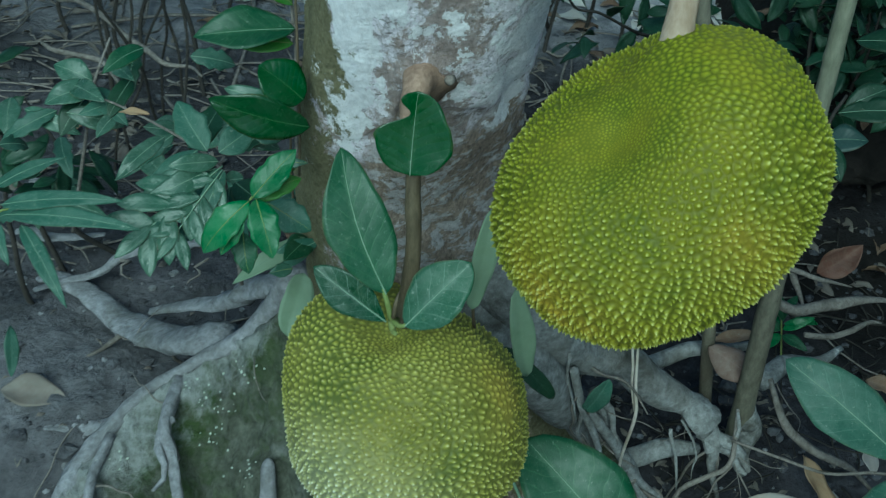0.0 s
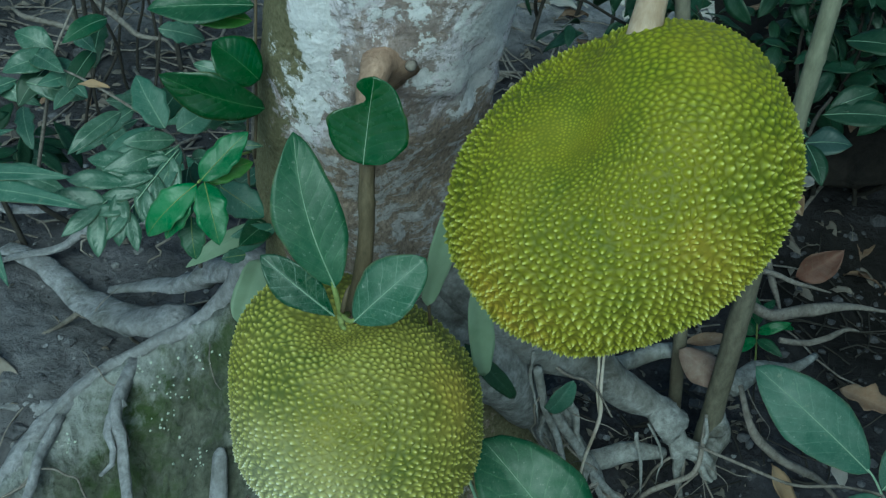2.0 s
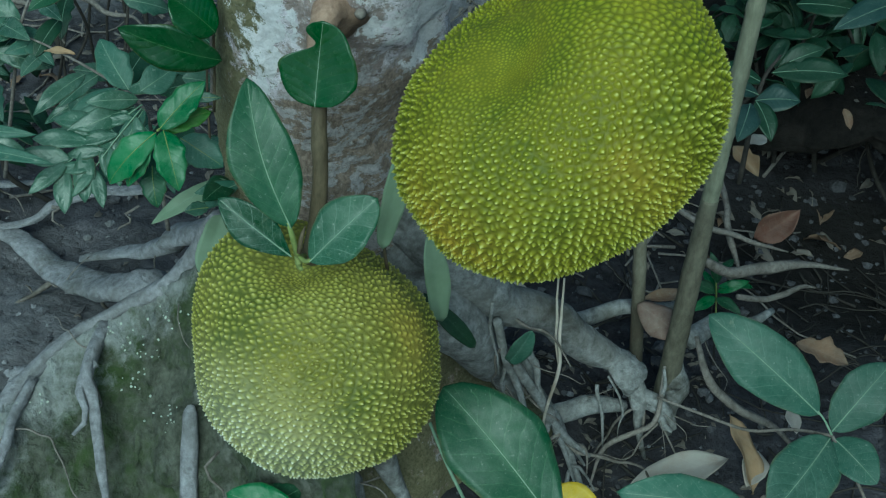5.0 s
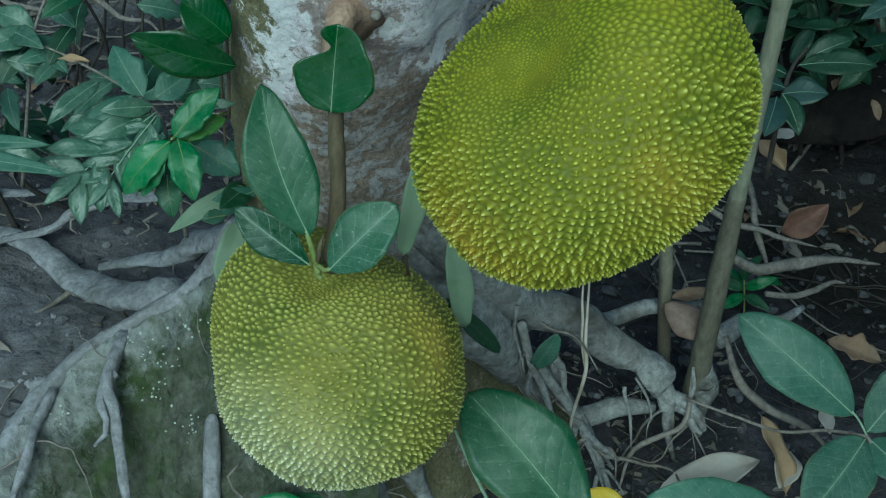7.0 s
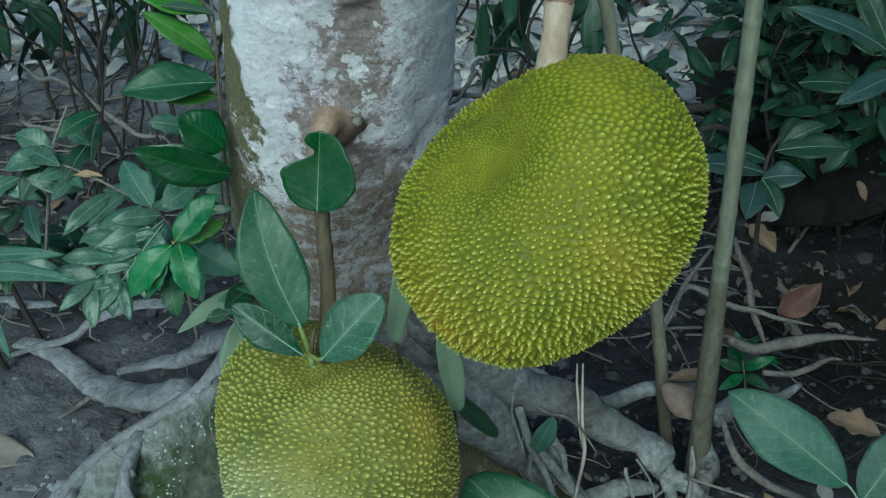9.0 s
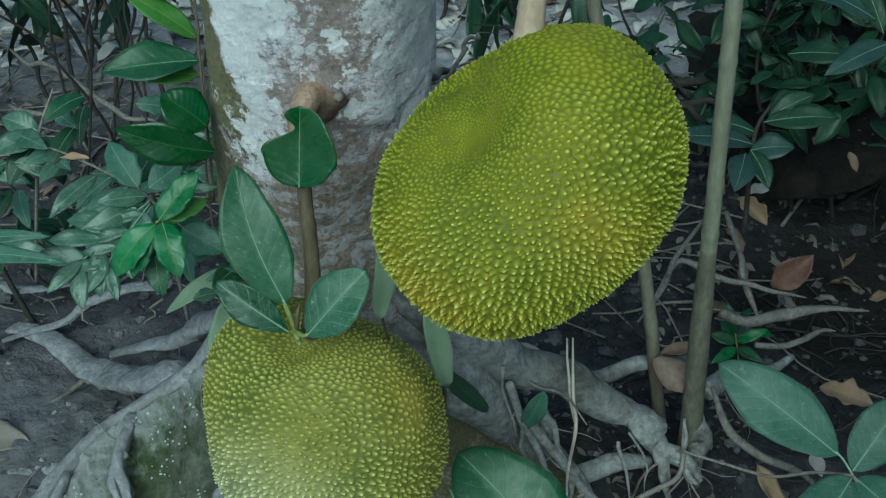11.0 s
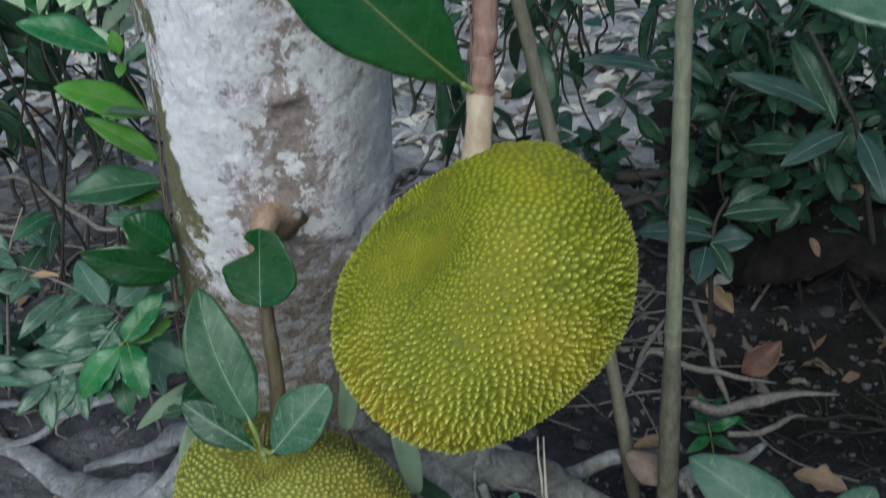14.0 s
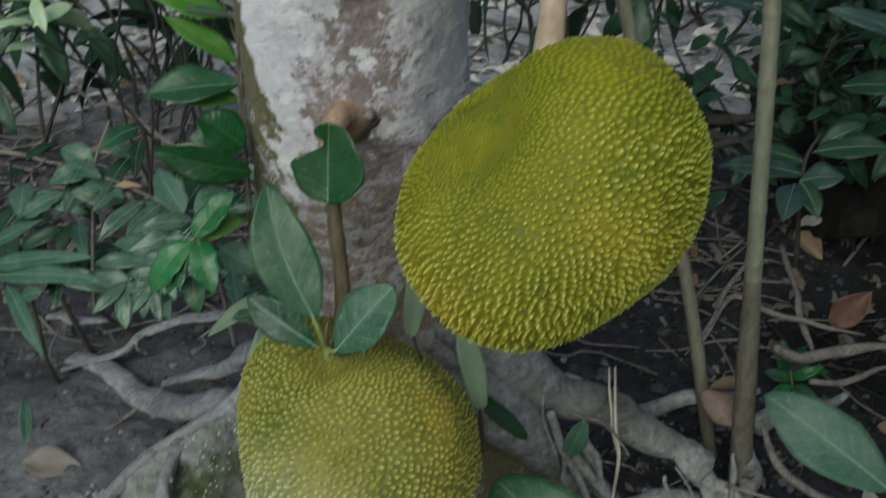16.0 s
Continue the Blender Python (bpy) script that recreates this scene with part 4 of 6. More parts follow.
def spike_points(count, pole, tight, spread, seed):
    """Directions of the spikes in a sunflower spiral round the pole, crowded near it (tight) and opening out over 'spread' radians."""
    th = np.linspace(0, np.pi, 4000)
    size = tight + (1 - tight) * (1 / (1 + np.exp(-(th - spread) / 0.22)))
    cum = np.cumsum(np.sin(th) / size ** 2)
    cum /= cum[-1]
    k = (np.arange(count) + 0.5) / count
    t = np.interp(k, cum, th)
    phi = np.arange(count) * np.pi * (3 - math.sqrt(5))
    g = np.random.default_rng(seed)
    step = np.interp(t, th, size) * math.sqrt(4 * np.pi / count)
    t = t + g.normal(size=count) * step * 0.24
    phi = phi + g.normal(size=count) * step * 0.24 / np.maximum(np.sin(t), 0.05)
    w = unit(pole)
    a = unit(np.cross(w, (0.3, 0.9, 0.1)))
    b = np.cross(w, a)
    return np.outer(np.cos(t), w) + np.outer(np.sin(t) * np.cos(phi), a) + np.outer(np.sin(t) * np.sin(phi), b), step


def fruit_body(name, centre, axes, radii, dents, pole, count, tight, spread, height, parent, material, label, bloom_dir, n=235, seed=1, flat=(), caps=(), ripe=(), rows=None, fine=1.15):
    """A rind of thousands of blunt spikes over a lobed ellipsoid. dents: direction, depth, spread; rows: a direction and a factor, across which the spikes run together into rows."""
    from mathutils import kdtree
    d, f = cube_sphere(n)
    e = [unit(a) for a in axes]

    def base_radius(q):
        r = 1 / np.sqrt(sum(((q @ a) / b) ** 2 for a, b in zip(e, radii)))
        for g, depth, s in dents:
            r = r - depth * np.exp(-(1 - q @ unit(g)) / s)
        return r

    seeds, step = spike_points(count, pole, tight, spread, seed)
    tree = kdtree.KDTree(len(seeds))
    squash = np.eye(3) if rows is None else np.eye(3) + (rows[1] - 1) * np.outer(unit(rows[0]), unit(rows[0]))
    sp = seeds * base_radius(seeds)[:, None] @ squash
    for i, p in enumerate(sp.tolist()):
        tree.insert(p, i)
    tree.balance()
    r = base_radius(d)
    pts = d * r[:, None]
    t = np.empty(len(pts))
    which = np.empty(len(pts), dtype=int)
    wob = np.array([noise.noise_vector(Vector(p) * 55) for p in pts.tolist()]) * 0.0014
    for i, p in enumerate(((pts + wob) @ squash).tolist()):
        (_, j, d1), (_, _, d2) = tree.find_n(p, 2)
        t[i] = (d2 - d1) / (d2 + d1 + 1e-9)
        which[i] = j
    g = np.random.default_rng(seed + 5)
    own = g.uniform(0.75, 1.2, len(seeds))[which]
    local = (step[which] / step.max())
    shape = 0.20 * np.sin(np.pi / 2 * np.clip(t * 1.3, 0, 1)) + 0.80 * np.clip(t * 1.04, 0, 1) ** 2.3
    for gdir, s in caps:
        w = 0.5 * np.exp(-(1 - d @ unit(gdir)) / s)
        shape = shape * (1 - w) + w * (0.5 * np.sin(np.pi / 2 * np.clip(t * 2.0, 0, 1)) ** 0.8 + 0.18 * t ** 2)
    amp = height * np.clip(local, 0.1, 1) ** fine * own
    for gdir, amount, s in flat:
        amp = amp * (1 - amount * np.exp(-(1 - d @ unit(gdir)) / s))
    lump = np.array([noise.noise(Vector(p) * 22) for p in (pts[::1]).tolist()]) * 0.0022
    out = arr(centre) + d * (r + shape * amp + lump)[:, None]
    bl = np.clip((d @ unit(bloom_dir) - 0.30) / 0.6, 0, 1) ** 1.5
    ripeness = sum((k * np.exp(-(1 - d @ unit(q)) / w) for q, k, w in ripe), np.zeros(len(d)))
    return mesh_object(name, out, f, material, parent, label, floats={"ripe": np.clip(ripeness, 0, 1), "spike": np.clip(shape, 0, 1), "tip": np.clip(shape * np.clip(0.1 + 1.05 * amp / height, 0, 1.05), 0, 1), "bloom": bl, "crowd": np.clip((0.5 - local) / 0.3, 0, 1)})


RIGHT, UP1, FRONT1 = arr((1, 0, 0)), arr((0, 0.485, 0.875)), arr((0, -0.875, 0.485))
C1 = arr((0.161, 0.7256, 0.7104))
BIG = thing("jackfruit", tuple(C1), "large yellow-green spiky jackfruit hanging from a thick stalk", "fruit", "jackfruits")


def dir1(r, u, f):
    return RIGHT * r + UP1 * u + FRONT1 * f


def rim_dents(place_dir, depths):
    """Shallow swellings and hollows at even steps round the fruit's rim."""
    n = len(depths)
    return [(place_dir(math.cos(2 * math.pi * k / n), math.sin(2 * math.pi * k / n), 0.15), depth, 0.09) for k, depth in enumerate(depths)]


lean_c, lean_s = math.cos(radians(34.9)), math.sin(radians(34.9))
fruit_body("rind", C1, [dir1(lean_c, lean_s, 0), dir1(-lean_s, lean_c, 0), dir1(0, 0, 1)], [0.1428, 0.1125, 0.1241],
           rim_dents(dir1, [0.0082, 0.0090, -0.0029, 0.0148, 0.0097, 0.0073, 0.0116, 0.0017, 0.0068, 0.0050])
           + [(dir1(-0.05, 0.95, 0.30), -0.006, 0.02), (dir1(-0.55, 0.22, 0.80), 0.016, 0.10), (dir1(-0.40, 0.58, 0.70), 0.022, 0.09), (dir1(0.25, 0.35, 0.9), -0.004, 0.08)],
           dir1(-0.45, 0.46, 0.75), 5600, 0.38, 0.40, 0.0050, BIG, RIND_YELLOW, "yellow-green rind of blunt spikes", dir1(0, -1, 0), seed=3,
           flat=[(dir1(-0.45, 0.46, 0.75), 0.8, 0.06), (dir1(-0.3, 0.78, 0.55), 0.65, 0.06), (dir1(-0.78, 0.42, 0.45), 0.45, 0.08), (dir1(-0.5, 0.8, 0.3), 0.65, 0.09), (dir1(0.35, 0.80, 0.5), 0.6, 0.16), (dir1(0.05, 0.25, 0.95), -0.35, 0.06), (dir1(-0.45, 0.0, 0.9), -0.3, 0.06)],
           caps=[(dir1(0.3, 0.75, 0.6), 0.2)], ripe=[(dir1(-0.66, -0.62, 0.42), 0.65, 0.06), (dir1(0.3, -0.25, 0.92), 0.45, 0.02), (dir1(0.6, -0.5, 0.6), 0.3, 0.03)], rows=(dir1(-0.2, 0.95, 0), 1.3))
ST1, ST2 = arr((0.170, 0.763, 0.843)), arr((0.174, 0.772, 0.868))
tube("stalk", [ST1 + 1.5 * (ST1 - ST2), ST1 + 0.8 * (ST1 - ST2), ST1, ST2], [0.0132, 0.0122, 0.0106, 0.0105], PEDUNCLE_LOW, BIG, "pale tan lower stalk", sides=20, rough=0.03, nodes=(0.96,), node_size=0.15)
tube("upper_stalk", [(0.174, 0.772, 0.868), (0.180, 0.775, 0.915), (0.188, 0.780, 0.975), (0.198, 0.798, 1.038), (0.185, 0.74, 1.35), (0.12, 0.73, 1.55), (0.06, 0.73, 1.62)], [0.0105, 0.0095, 0.0095, 0.0095, 0.010, 0.013, 0.018], PEDUNCLE, BIG, "red-brown ringed upper stalk", sides=20, rough=0.03, n=150, nodes=(0.008, 0.048, 0.105, 0.17, 0.26, 0.4), node_size=0.1, wander=0.001)
tube("tendril", [(0.166, 0.763, 0.873), (0.170, 0.769, 0.913), (0.170, 0.773, 0.953), (0.176, 0.784, 0.993)], [0.0008, 0.0008], TWIG, BIG, "thin dry fibre along the stalk", sides=5, wander=0.001)
tube("petiole", [(0.174, 0.769, 0.872), (0.167, 0.763, 0.877), (0.160, 0.758, 0.885)], [0.0028, 0.0022, 0.002], VEIN, BIG, "yellow-green leaf stalk", sides=8)
leaf("leaf", (0.163, 0.762, 0.880), (0.041, 0.680, 1.060), 0.084, L_LARGE, BIG, "large dark glossy leaf with pale midrib", VEIN, 0.0017, normal=(-0.1, -0.97, 0.22), widest=0.56, blunt=0.75, bend=0.05, fold=0.10, wave=0.006, nu=26, nv=12)

UP2, FRONT2 = arr((0, 0.62, 0.785)), arr((0, -0.785, 0.62))
C2 = arr((-0.0432, 0.7799, 0.4074))
SMALL = thing("jackfruit", tuple(C2), "round dusty green spiky jackfruit beneath a leafy stalk", "fruit", "jackfruits")


def dir2(r, u, f):
    return RIGHT * r + UP2 * u + FRONT2 * f


lean_c, lean_s = math.cos(radians(-18.8)), math.sin(radians(-18.8))
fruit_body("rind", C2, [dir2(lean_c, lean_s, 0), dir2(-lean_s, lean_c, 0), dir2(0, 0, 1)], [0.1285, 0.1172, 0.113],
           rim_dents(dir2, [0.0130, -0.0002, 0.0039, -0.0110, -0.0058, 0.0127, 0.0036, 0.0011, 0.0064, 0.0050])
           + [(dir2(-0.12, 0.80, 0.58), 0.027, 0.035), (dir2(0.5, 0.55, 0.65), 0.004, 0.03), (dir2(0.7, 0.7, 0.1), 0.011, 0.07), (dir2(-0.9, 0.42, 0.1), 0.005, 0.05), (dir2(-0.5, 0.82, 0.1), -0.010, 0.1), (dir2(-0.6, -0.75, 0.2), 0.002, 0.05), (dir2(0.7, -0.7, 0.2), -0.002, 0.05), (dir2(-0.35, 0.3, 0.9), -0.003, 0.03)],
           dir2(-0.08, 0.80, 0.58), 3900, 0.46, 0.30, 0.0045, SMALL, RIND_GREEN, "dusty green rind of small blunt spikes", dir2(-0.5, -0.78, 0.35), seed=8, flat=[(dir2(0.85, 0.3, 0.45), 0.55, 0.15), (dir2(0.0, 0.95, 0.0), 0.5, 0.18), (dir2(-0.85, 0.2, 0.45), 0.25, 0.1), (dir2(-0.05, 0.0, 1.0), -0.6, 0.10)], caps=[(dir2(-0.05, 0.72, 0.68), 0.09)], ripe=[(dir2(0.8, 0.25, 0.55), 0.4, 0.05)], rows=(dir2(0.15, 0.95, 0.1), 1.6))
# stalk of the lower fruit, leaving the trunk at a brown collar
tube("stalk", [(-0.020, 0.878, 0.724), (-0.0245, 0.850, 0.731), (-0.0265, 0.825, 0.724), (-0.028, 0.805, 0.702), (-0.030, 0.793, 0.660), (-0.031, 0.787, 0.610), (-0.036, 0.785, 0.561), (-0.043, 0.780, 0.526)], [0.0075, 0.0072, 0.0068, 0.0066, 0.0066, 0.0070, 0.0080, 0.0095], STALK, SMALL, "green-brown fruit stalk", sides=18, rough=0.05, n=90, nodes=(0.45, 0.62), node_size=0.12)
tube("collar", [(-0.016, 0.894, 0.716), (-0.022, 0.870, 0.728), (-0.0255, 0.846, 0.732), (-0.027, 0.822, 0.722), (-0.0285, 0.804, 0.700)], [0.027, 0.0165, 0.0118, 0.0100, 0.0088], COLLAR, SMALL, "peach-brown swollen collar", sides=18, rough=0.12, wander=0.002)
tube("scar", [(0.000, 0.888, 0.716), (0.002, 0.862, 0.728)], [0.0075, 0.0036], TWIG, SMALL, "small round pale scar", sides=12, n=5, rough=0.1)
JOIN = arr((-0.051, 0.760, 0.547))
tube("petiole", [JOIN + arr((0.004, 0.012, -0.01)), JOIN, (-0.054, 0.754, 0.576), (-0.057, 0.755, 0.588)], [0.003, 0.0028, 0.0024, 0.002], VEIN, SMALL, "yellow-green leaf stalk", sides=8)
tube("petiole", [JOIN, JOIN + arr((0.001, -0.004, -0.008)), (-0.047, 0.746, 0.544)], [0.0035, 0.003, 0.0018], VEIN, SMALL, "yellow-green leaf stalk", sides=8)
tube("petiole", [JOIN, (-0.043, 0.748, 0.551), (-0.038, 0.745, 0.555)], [0.0025, 0.002, 0.0018], VEIN, SMALL, "yellow-green leaf stalk", sides=8)
tube("bud", [(-0.043, 0.761, 0.579), (-0.046, 0.755, 0.572), (-0.049, 0.755, 0.555)], [0.0008, 0.0022, 0.0022], STALK, SMALL, "pale leaf bud", sides=8)
leaf("leaf", (-0.054, 0.752, 0.584), (-0.090, 0.814, 0.693), 0.057, L_MID, SMALL, "broad waxy green leaf with dusty base", PALEVEIN, 0.0009, normal=(0.25, -0.75, 0.6), widest=0.47, blunt=0.72, bend=0.03, fold=0.10, wave=0.010, nu=24, nv=12, sway=-0.05)
leaf("leaf", (-0.055, 0.748, 0.556), (-0.116, 0.767, 0.603), 0.037, L_VEINED, SMALL, "small dark leaf with pale veins", PALEVEIN, 0.0010, normal=(0.1, -0.8, 0.6), widest=0.55, blunt=0.75, bend=0.05, fold=0.2, wave=0.012, nu=20, nv=10)
leaf("leaf", (-0.039, 0.744, 0.554), (0.019, 0.765, 0.607), 0.052, L_ROUND, SMALL, "rounded dull green leaf with pale midrib", PALEVEIN, 0.0008, normal=(-0.15, -0.8, 0.55), widest=0.52, blunt=0.62, bend=0.04, fold=0.14, wave=0.012, nu=20, nv=10)
leaf("leaf", (-0.032, 0.786, 0.683), (-0.024, 0.809, 0.749), 0.067, L_DARK, SMALL, "dark glossy leaf with a bitten edge", PALEVEIN, 0.0006, normal=(0.05, -0.95, 0.3), widest=0.43, blunt=0.5, bend=-0.03, fold=0.16, wave=0.008, nu=30, nv=16, bite=(0.60, 0.86, -1, 0.85))

# ---- climber on the trunk ----
VINE = thing("climbing_vine", (-0.149, 0.936, 0.603), "leafy green climbing vine clinging to the tree trunk", "vine")
tube("stem", [(-0.145, 0.926, 0.588), (-0.141, 0.939, 0.640), (-0.140, 0.950, 0.689), (-0.140, 0.972, 0.738), (-0.143, 1.005, 0.746), (-0.151, 1.014, 0.784), (-0.165, 1.022, 0.819), (-0.169, 1.021, 0.839)], [0.0015, 0.0015, 0.0014, 0.0014, 0.0014, 0.0014, 0.0013, 0.0012], STALK, VINE, sides=7, wander=0.001)
tube("stem", [(-0.147, 0.936, 0.602), (-0.145, 0.960, 0.653), (-0.145, 0.990, 0.712), (-0.144, 0.997, 0.710), (-0.155, 1.055, 0.776), (-0.165, 1.102, 0.861), (-0.164, 1.140, 0.929)], [0.0018, 0.0017, 0.0017, 0.0016, 0.0016, 0.0014, 0.0014], TWIG, VINE, sides=7, wander=0.002)


def vine_leaf(base, tip, width, material, label, seed, **kw):
    kw.setdefault("normal", (0.1, -0.55, 0.8))
    kw.setdefault("widest", 0.48)
    return leaf("leaf", base, tip, width, material, VINE, label, DARKVEIN if material is L_DARK else PALEVEIN if material is L_MID else VEIN, 0.0005, seed=seed, nu=18, nv=8, **kw)


vine_leaf((-0.173, 1.023, 0.843), (-0.257, 1.020, 0.883), 0.040, L_VIVID, "green leaf with pale underside edge", 1, fold=0.25)
vine_leaf((-0.149, 1.011, 0.777), (-0.231, 0.999, 0.822), 0.042, L_BRIGHT, "bright translucent young leaf", 2)
vine_leaf((-0.143, 1.010, 0.776), (-0.191, 0.986, 0.797), 0.012, L_GREY, "pale folded leaf", 3, fold=0.6)
vine_leaf((-0.145, 0.998, 0.733), (-0.209, 0.993, 0.790), 0.028, L_BRIGHT, "bright translucent young leaf", 4)
vine_leaf((-0.142, 0.973, 0.721), (-0.232, 0.949, 0.727), 0.050, L_MID, "glossy green leaf", 5, fold=0.3)
vine_leaf((-0.145, 0.973, 0.706), (-0.199, 0.963, 0.710), 0.026, L_BRIGHT, "bright leaf", 6)
vine_leaf((-0.131, 0.908, 0.683), (-0.168, 0.908, 0.719), 0.044, L_DARK, "dark round glossy leaf", 7, blunt=0.55, widest=0.5, normal=(0.2, -0.7, 0.6))
vine_leaf((-0.127, 0.903, 0.658), (-0.213, 0.890, 0.696), 0.042, L_DARK, "dark glossy leaf", 8, bend=0.1, blunt=0.7, normal=(0.1, -0.97, 0.15))
vine_leaf((-0.167, 1.022, 0.840), (-0.169, 1.024, 0.865), 0.016, L_BRIGHT, "tender shoot leaf", 9)
vine_leaf((-0.164, 1.018, 0.833), (-0.133, 1.018, 0.852), 0.014, L_GREY, "tender shoot leaf", 10)
vine_leaf((-0.165, 1.018, 0.833), (-0.167, 1.002, 0.824), 0.012, L_BRIGHT, "tender shoot leaf", 11)
vine_leaf((-0.164, 1.028, 0.831), (-0.135, 1.031, 0.834), 0.014, L_BRIGHT, "tender shoot leaf", 12)
# bright shoot at the foot of the climber
SHOOT = thing("vine_shoot", (-0.188, 0.919, 0.561), "bright green leafy shoot beside the trunk", "vine")
tube("stem", [(-0.156, 0.935, 0.516), (-0.157, 0.955, 0.573), (-0.155, 0.967, 0.619)], [0.0013, 0.0013, 0.0012], STALK, SHOOT, sides=7)
tube("stem", [(-0.154, 0.957, 0.575), (-0.173, 0.918, 0.590), (-0.175, 0.828, 0.630)], [0.0014, 0.0013, 0.0012], VEIN, SHOOT, sides=7)


def shoot_leaf(base, tip, width, material, seed, **kw):
    kw.setdefault("normal", (0.1, -0.6, 0.8))
    return leaf("leaf", base, tip, width * 1.35, material, SHOOT, "", VEIN, 0.0006, seed=seed, nu=24, nv=8, widest=0.45, blunt=0.8, lobes=4, lobe=0.12, wave=0.03, **kw)


shoot_leaf((-0.173, 0.829, 0.631), (-0.134, 0.855, 0.665), 0.022, L_VIVID, 1)
shoot_leaf((-0.173, 0.838, 0.626), (-0.133, 0.861, 0.630), 0.018, L_BRIGHT, 2, bend=0.08)
shoot_leaf((-0.170, 0.829, 0.630), (-0.155, 0.794, 0.590), 0.023, L_VIVID, 3, bend=0.12)
shoot_leaf((-0.176, 0.827, 0.629), (-0.220, 0.808, 0.586), 0.024, L_VIVID, 4, bend=0.14)
shoot_leaf((-0.180, 0.830, 0.624), (-0.204, 0.807, 0.584), 0.017, L_VIVID, 5, bend=0.15)
shoot_leaf((-0.189, 0.843, 0.582), (-0.184, 0.821, 0.551), 0.019, L_MID, 6, bend=0.12)
shoot_leaf((-0.170, 0.883, 0.586), (-0.130, 0.869, 0.564), 0.026, L_TEAL, 7, bend=0.1)
shoot_leaf((-0.163, 0.905, 0.616), (-0.132, 0.906, 0.616), 0.008, L_GREY, 8)
shoot_leaf((-0.159, 0.910, 0.485), (-0.181, 0.899, 0.488), 0.012, L_GREY, 9)

# ---- lobed undergrowth by the trunk ----
FERN = thing("undergrowth_plant", (-0.301, 1.106, 0.379), "dull green undergrowth plant with lobed silvery leaves", "plant")
tube("stem", [(-0.261, 1.115, 0.295), (-0.260, 1.110, 0.432), (-0.271, 1.120, 0.475), (-0.315, 1.147, 0.493), (-0.387, 1.202, 0.498), (-0.434, 1.230, 0.502)], [0.003, 0.0022, 0.002, 0.0018, 0.0016, 0.001], TWIG, FERN, sides=7)


def fern_leaf(base, tip, width, material, seed, lobes=5, lobe=0.4, parent=None, **kw):
    kw.setdefault("normal", (0.05, -0.7, 0.7))
    return leaf("leaf", base, tip, width, material, parent or FERN, "", PALEVEIN, 0.0007, seed=seed, nu=30, nv=8, widest=0.45, blunt=0.8, lobes=lobes, lobe=lobe, **kw)


def frond(base, tip, width, material, seed, parent=None, pairs=4):
    """A feathery leaf: narrow pointed leaflets that overlap along a thin rachis."""
    g = np.random.default_rng(seed + 900)
    base, tip = arr(base), arr(tip)
    axis = tip - base
    n = unit(arr((0.05, -0.7, 0.7)))
    side = unit(np.cross(axis, n))
    sag = lambda u: base + axis * u + n * 0.05 * np.linalg.norm(axis) * np.sin(np.pi * u)
    tube("rachis", [sag(u) for u in np.linspace(0, 0.95, 6)], [0.0010, 0.0005], PALEVEIN, parent or FERN, sides=5)
    for k in range(pairs):
        u = 0.12 + 0.72 * k / (pairs - 1)
        for sign in (-1, 1):
            a = sag(u + g.normal() * 0.02)
            reach = width * (0.68 + 0.45 * math.sin(math.pi * (0.25 + 0.6 * u))) * g.uniform(0.85, 1.1)
            d = unit(side * sign + unit(axis) * g.uniform(0.75, 1.1) - n * 0.12)
            leaf("leaflet", a, a + d * reach, width * g.uniform(0.34, 0.44), material, parent or FERN, "", None, normal=n + side * sign * 0.15, widest=0.5, blunt=0.8, bend=0.05, fold=0.12, wave=0.02, seed=seed * 40 + 2 * k + sign, nu=12, nv=4)
    leaf("leaflet", sag(0.85), sag(0.85) + unit(axis) * width * 0.9, width * 0.32, material, parent or FERN, "", None, normal=n, widest=0.45, seed=seed * 40 + 30, nu=12, nv=4)


frond((-0.242, 1.027, 0.532), (-0.324, 0.957, 0.490), 0.056, L_GREY, 1)
fern_leaf((-0.247, 1.033, 0.534), (-0.295, 1.009, 0.545), 0.022, L_GREY, 41, 0, 0, bend=0.1)
fern_leaf((-0.250, 1.029, 0.528), (-0.321, 0.986, 0.514), 0.027, L_GREY, 42, 0, 0, bend=0.12)
frond((-0.241, 1.020, 0.532), (-0.292, 0.954, 0.485), 0.041, L_GREY, 43)
fern_leaf((-0.240, 1.024, 0.528), (-0.264, 0.970, 0.488), 0.022, L_TEAL, 44, 0, 0, bend=0.1)
fern_leaf((-0.272, 1.053, 0.536), (-0.327, 0.993, 0.506), 0.029, L_TEAL, 2, 0, 0, bend=0.12)
fern_leaf((-0.310, 1.069, 0.543), (-0.356, 1.016, 0.523), 0.022, L_GREY, 3, 0, 0, bend=0.12)
fern_leaf((-0.265, 1.107, 0.476), (-0.297, 1.011, 0.437), 0.046, L_TEAL, 4, 4, 0.4)
fern_leaf((-0.266, 1.069, 0.524), (-0.303, 1.117, 0.560), 0.040, L_TEAL, 5, 3, 0.2)
fern_leaf((-0.251, 1.060, 0.528), (-0.217, 1.094, 0.539), 0.034, L_TEAL, 6, 0, 0)
fern_leaf((-0.325, 1.157, 0.490), (-0.361, 1.107, 0.476), 0.024, L_GREY, 7, 3, 0.2)
fern_leaf((-0.253, 1.093, 0.458), (-0.244, 1.005, 0.445), 0.04, L_SHADE, 8, 3, 0.2)
fern_leaf((-0.246, 1.097, 0.463), (-0.181, 1.020, 0.463), 0.045, L_SHADE, 9, 3, 0.2)
fern_leaf((-0.293, 1.132, 0.490), (-0.274, 1.207, 0.503), 0.035, L_SHADE, 10, 3, 0.2)
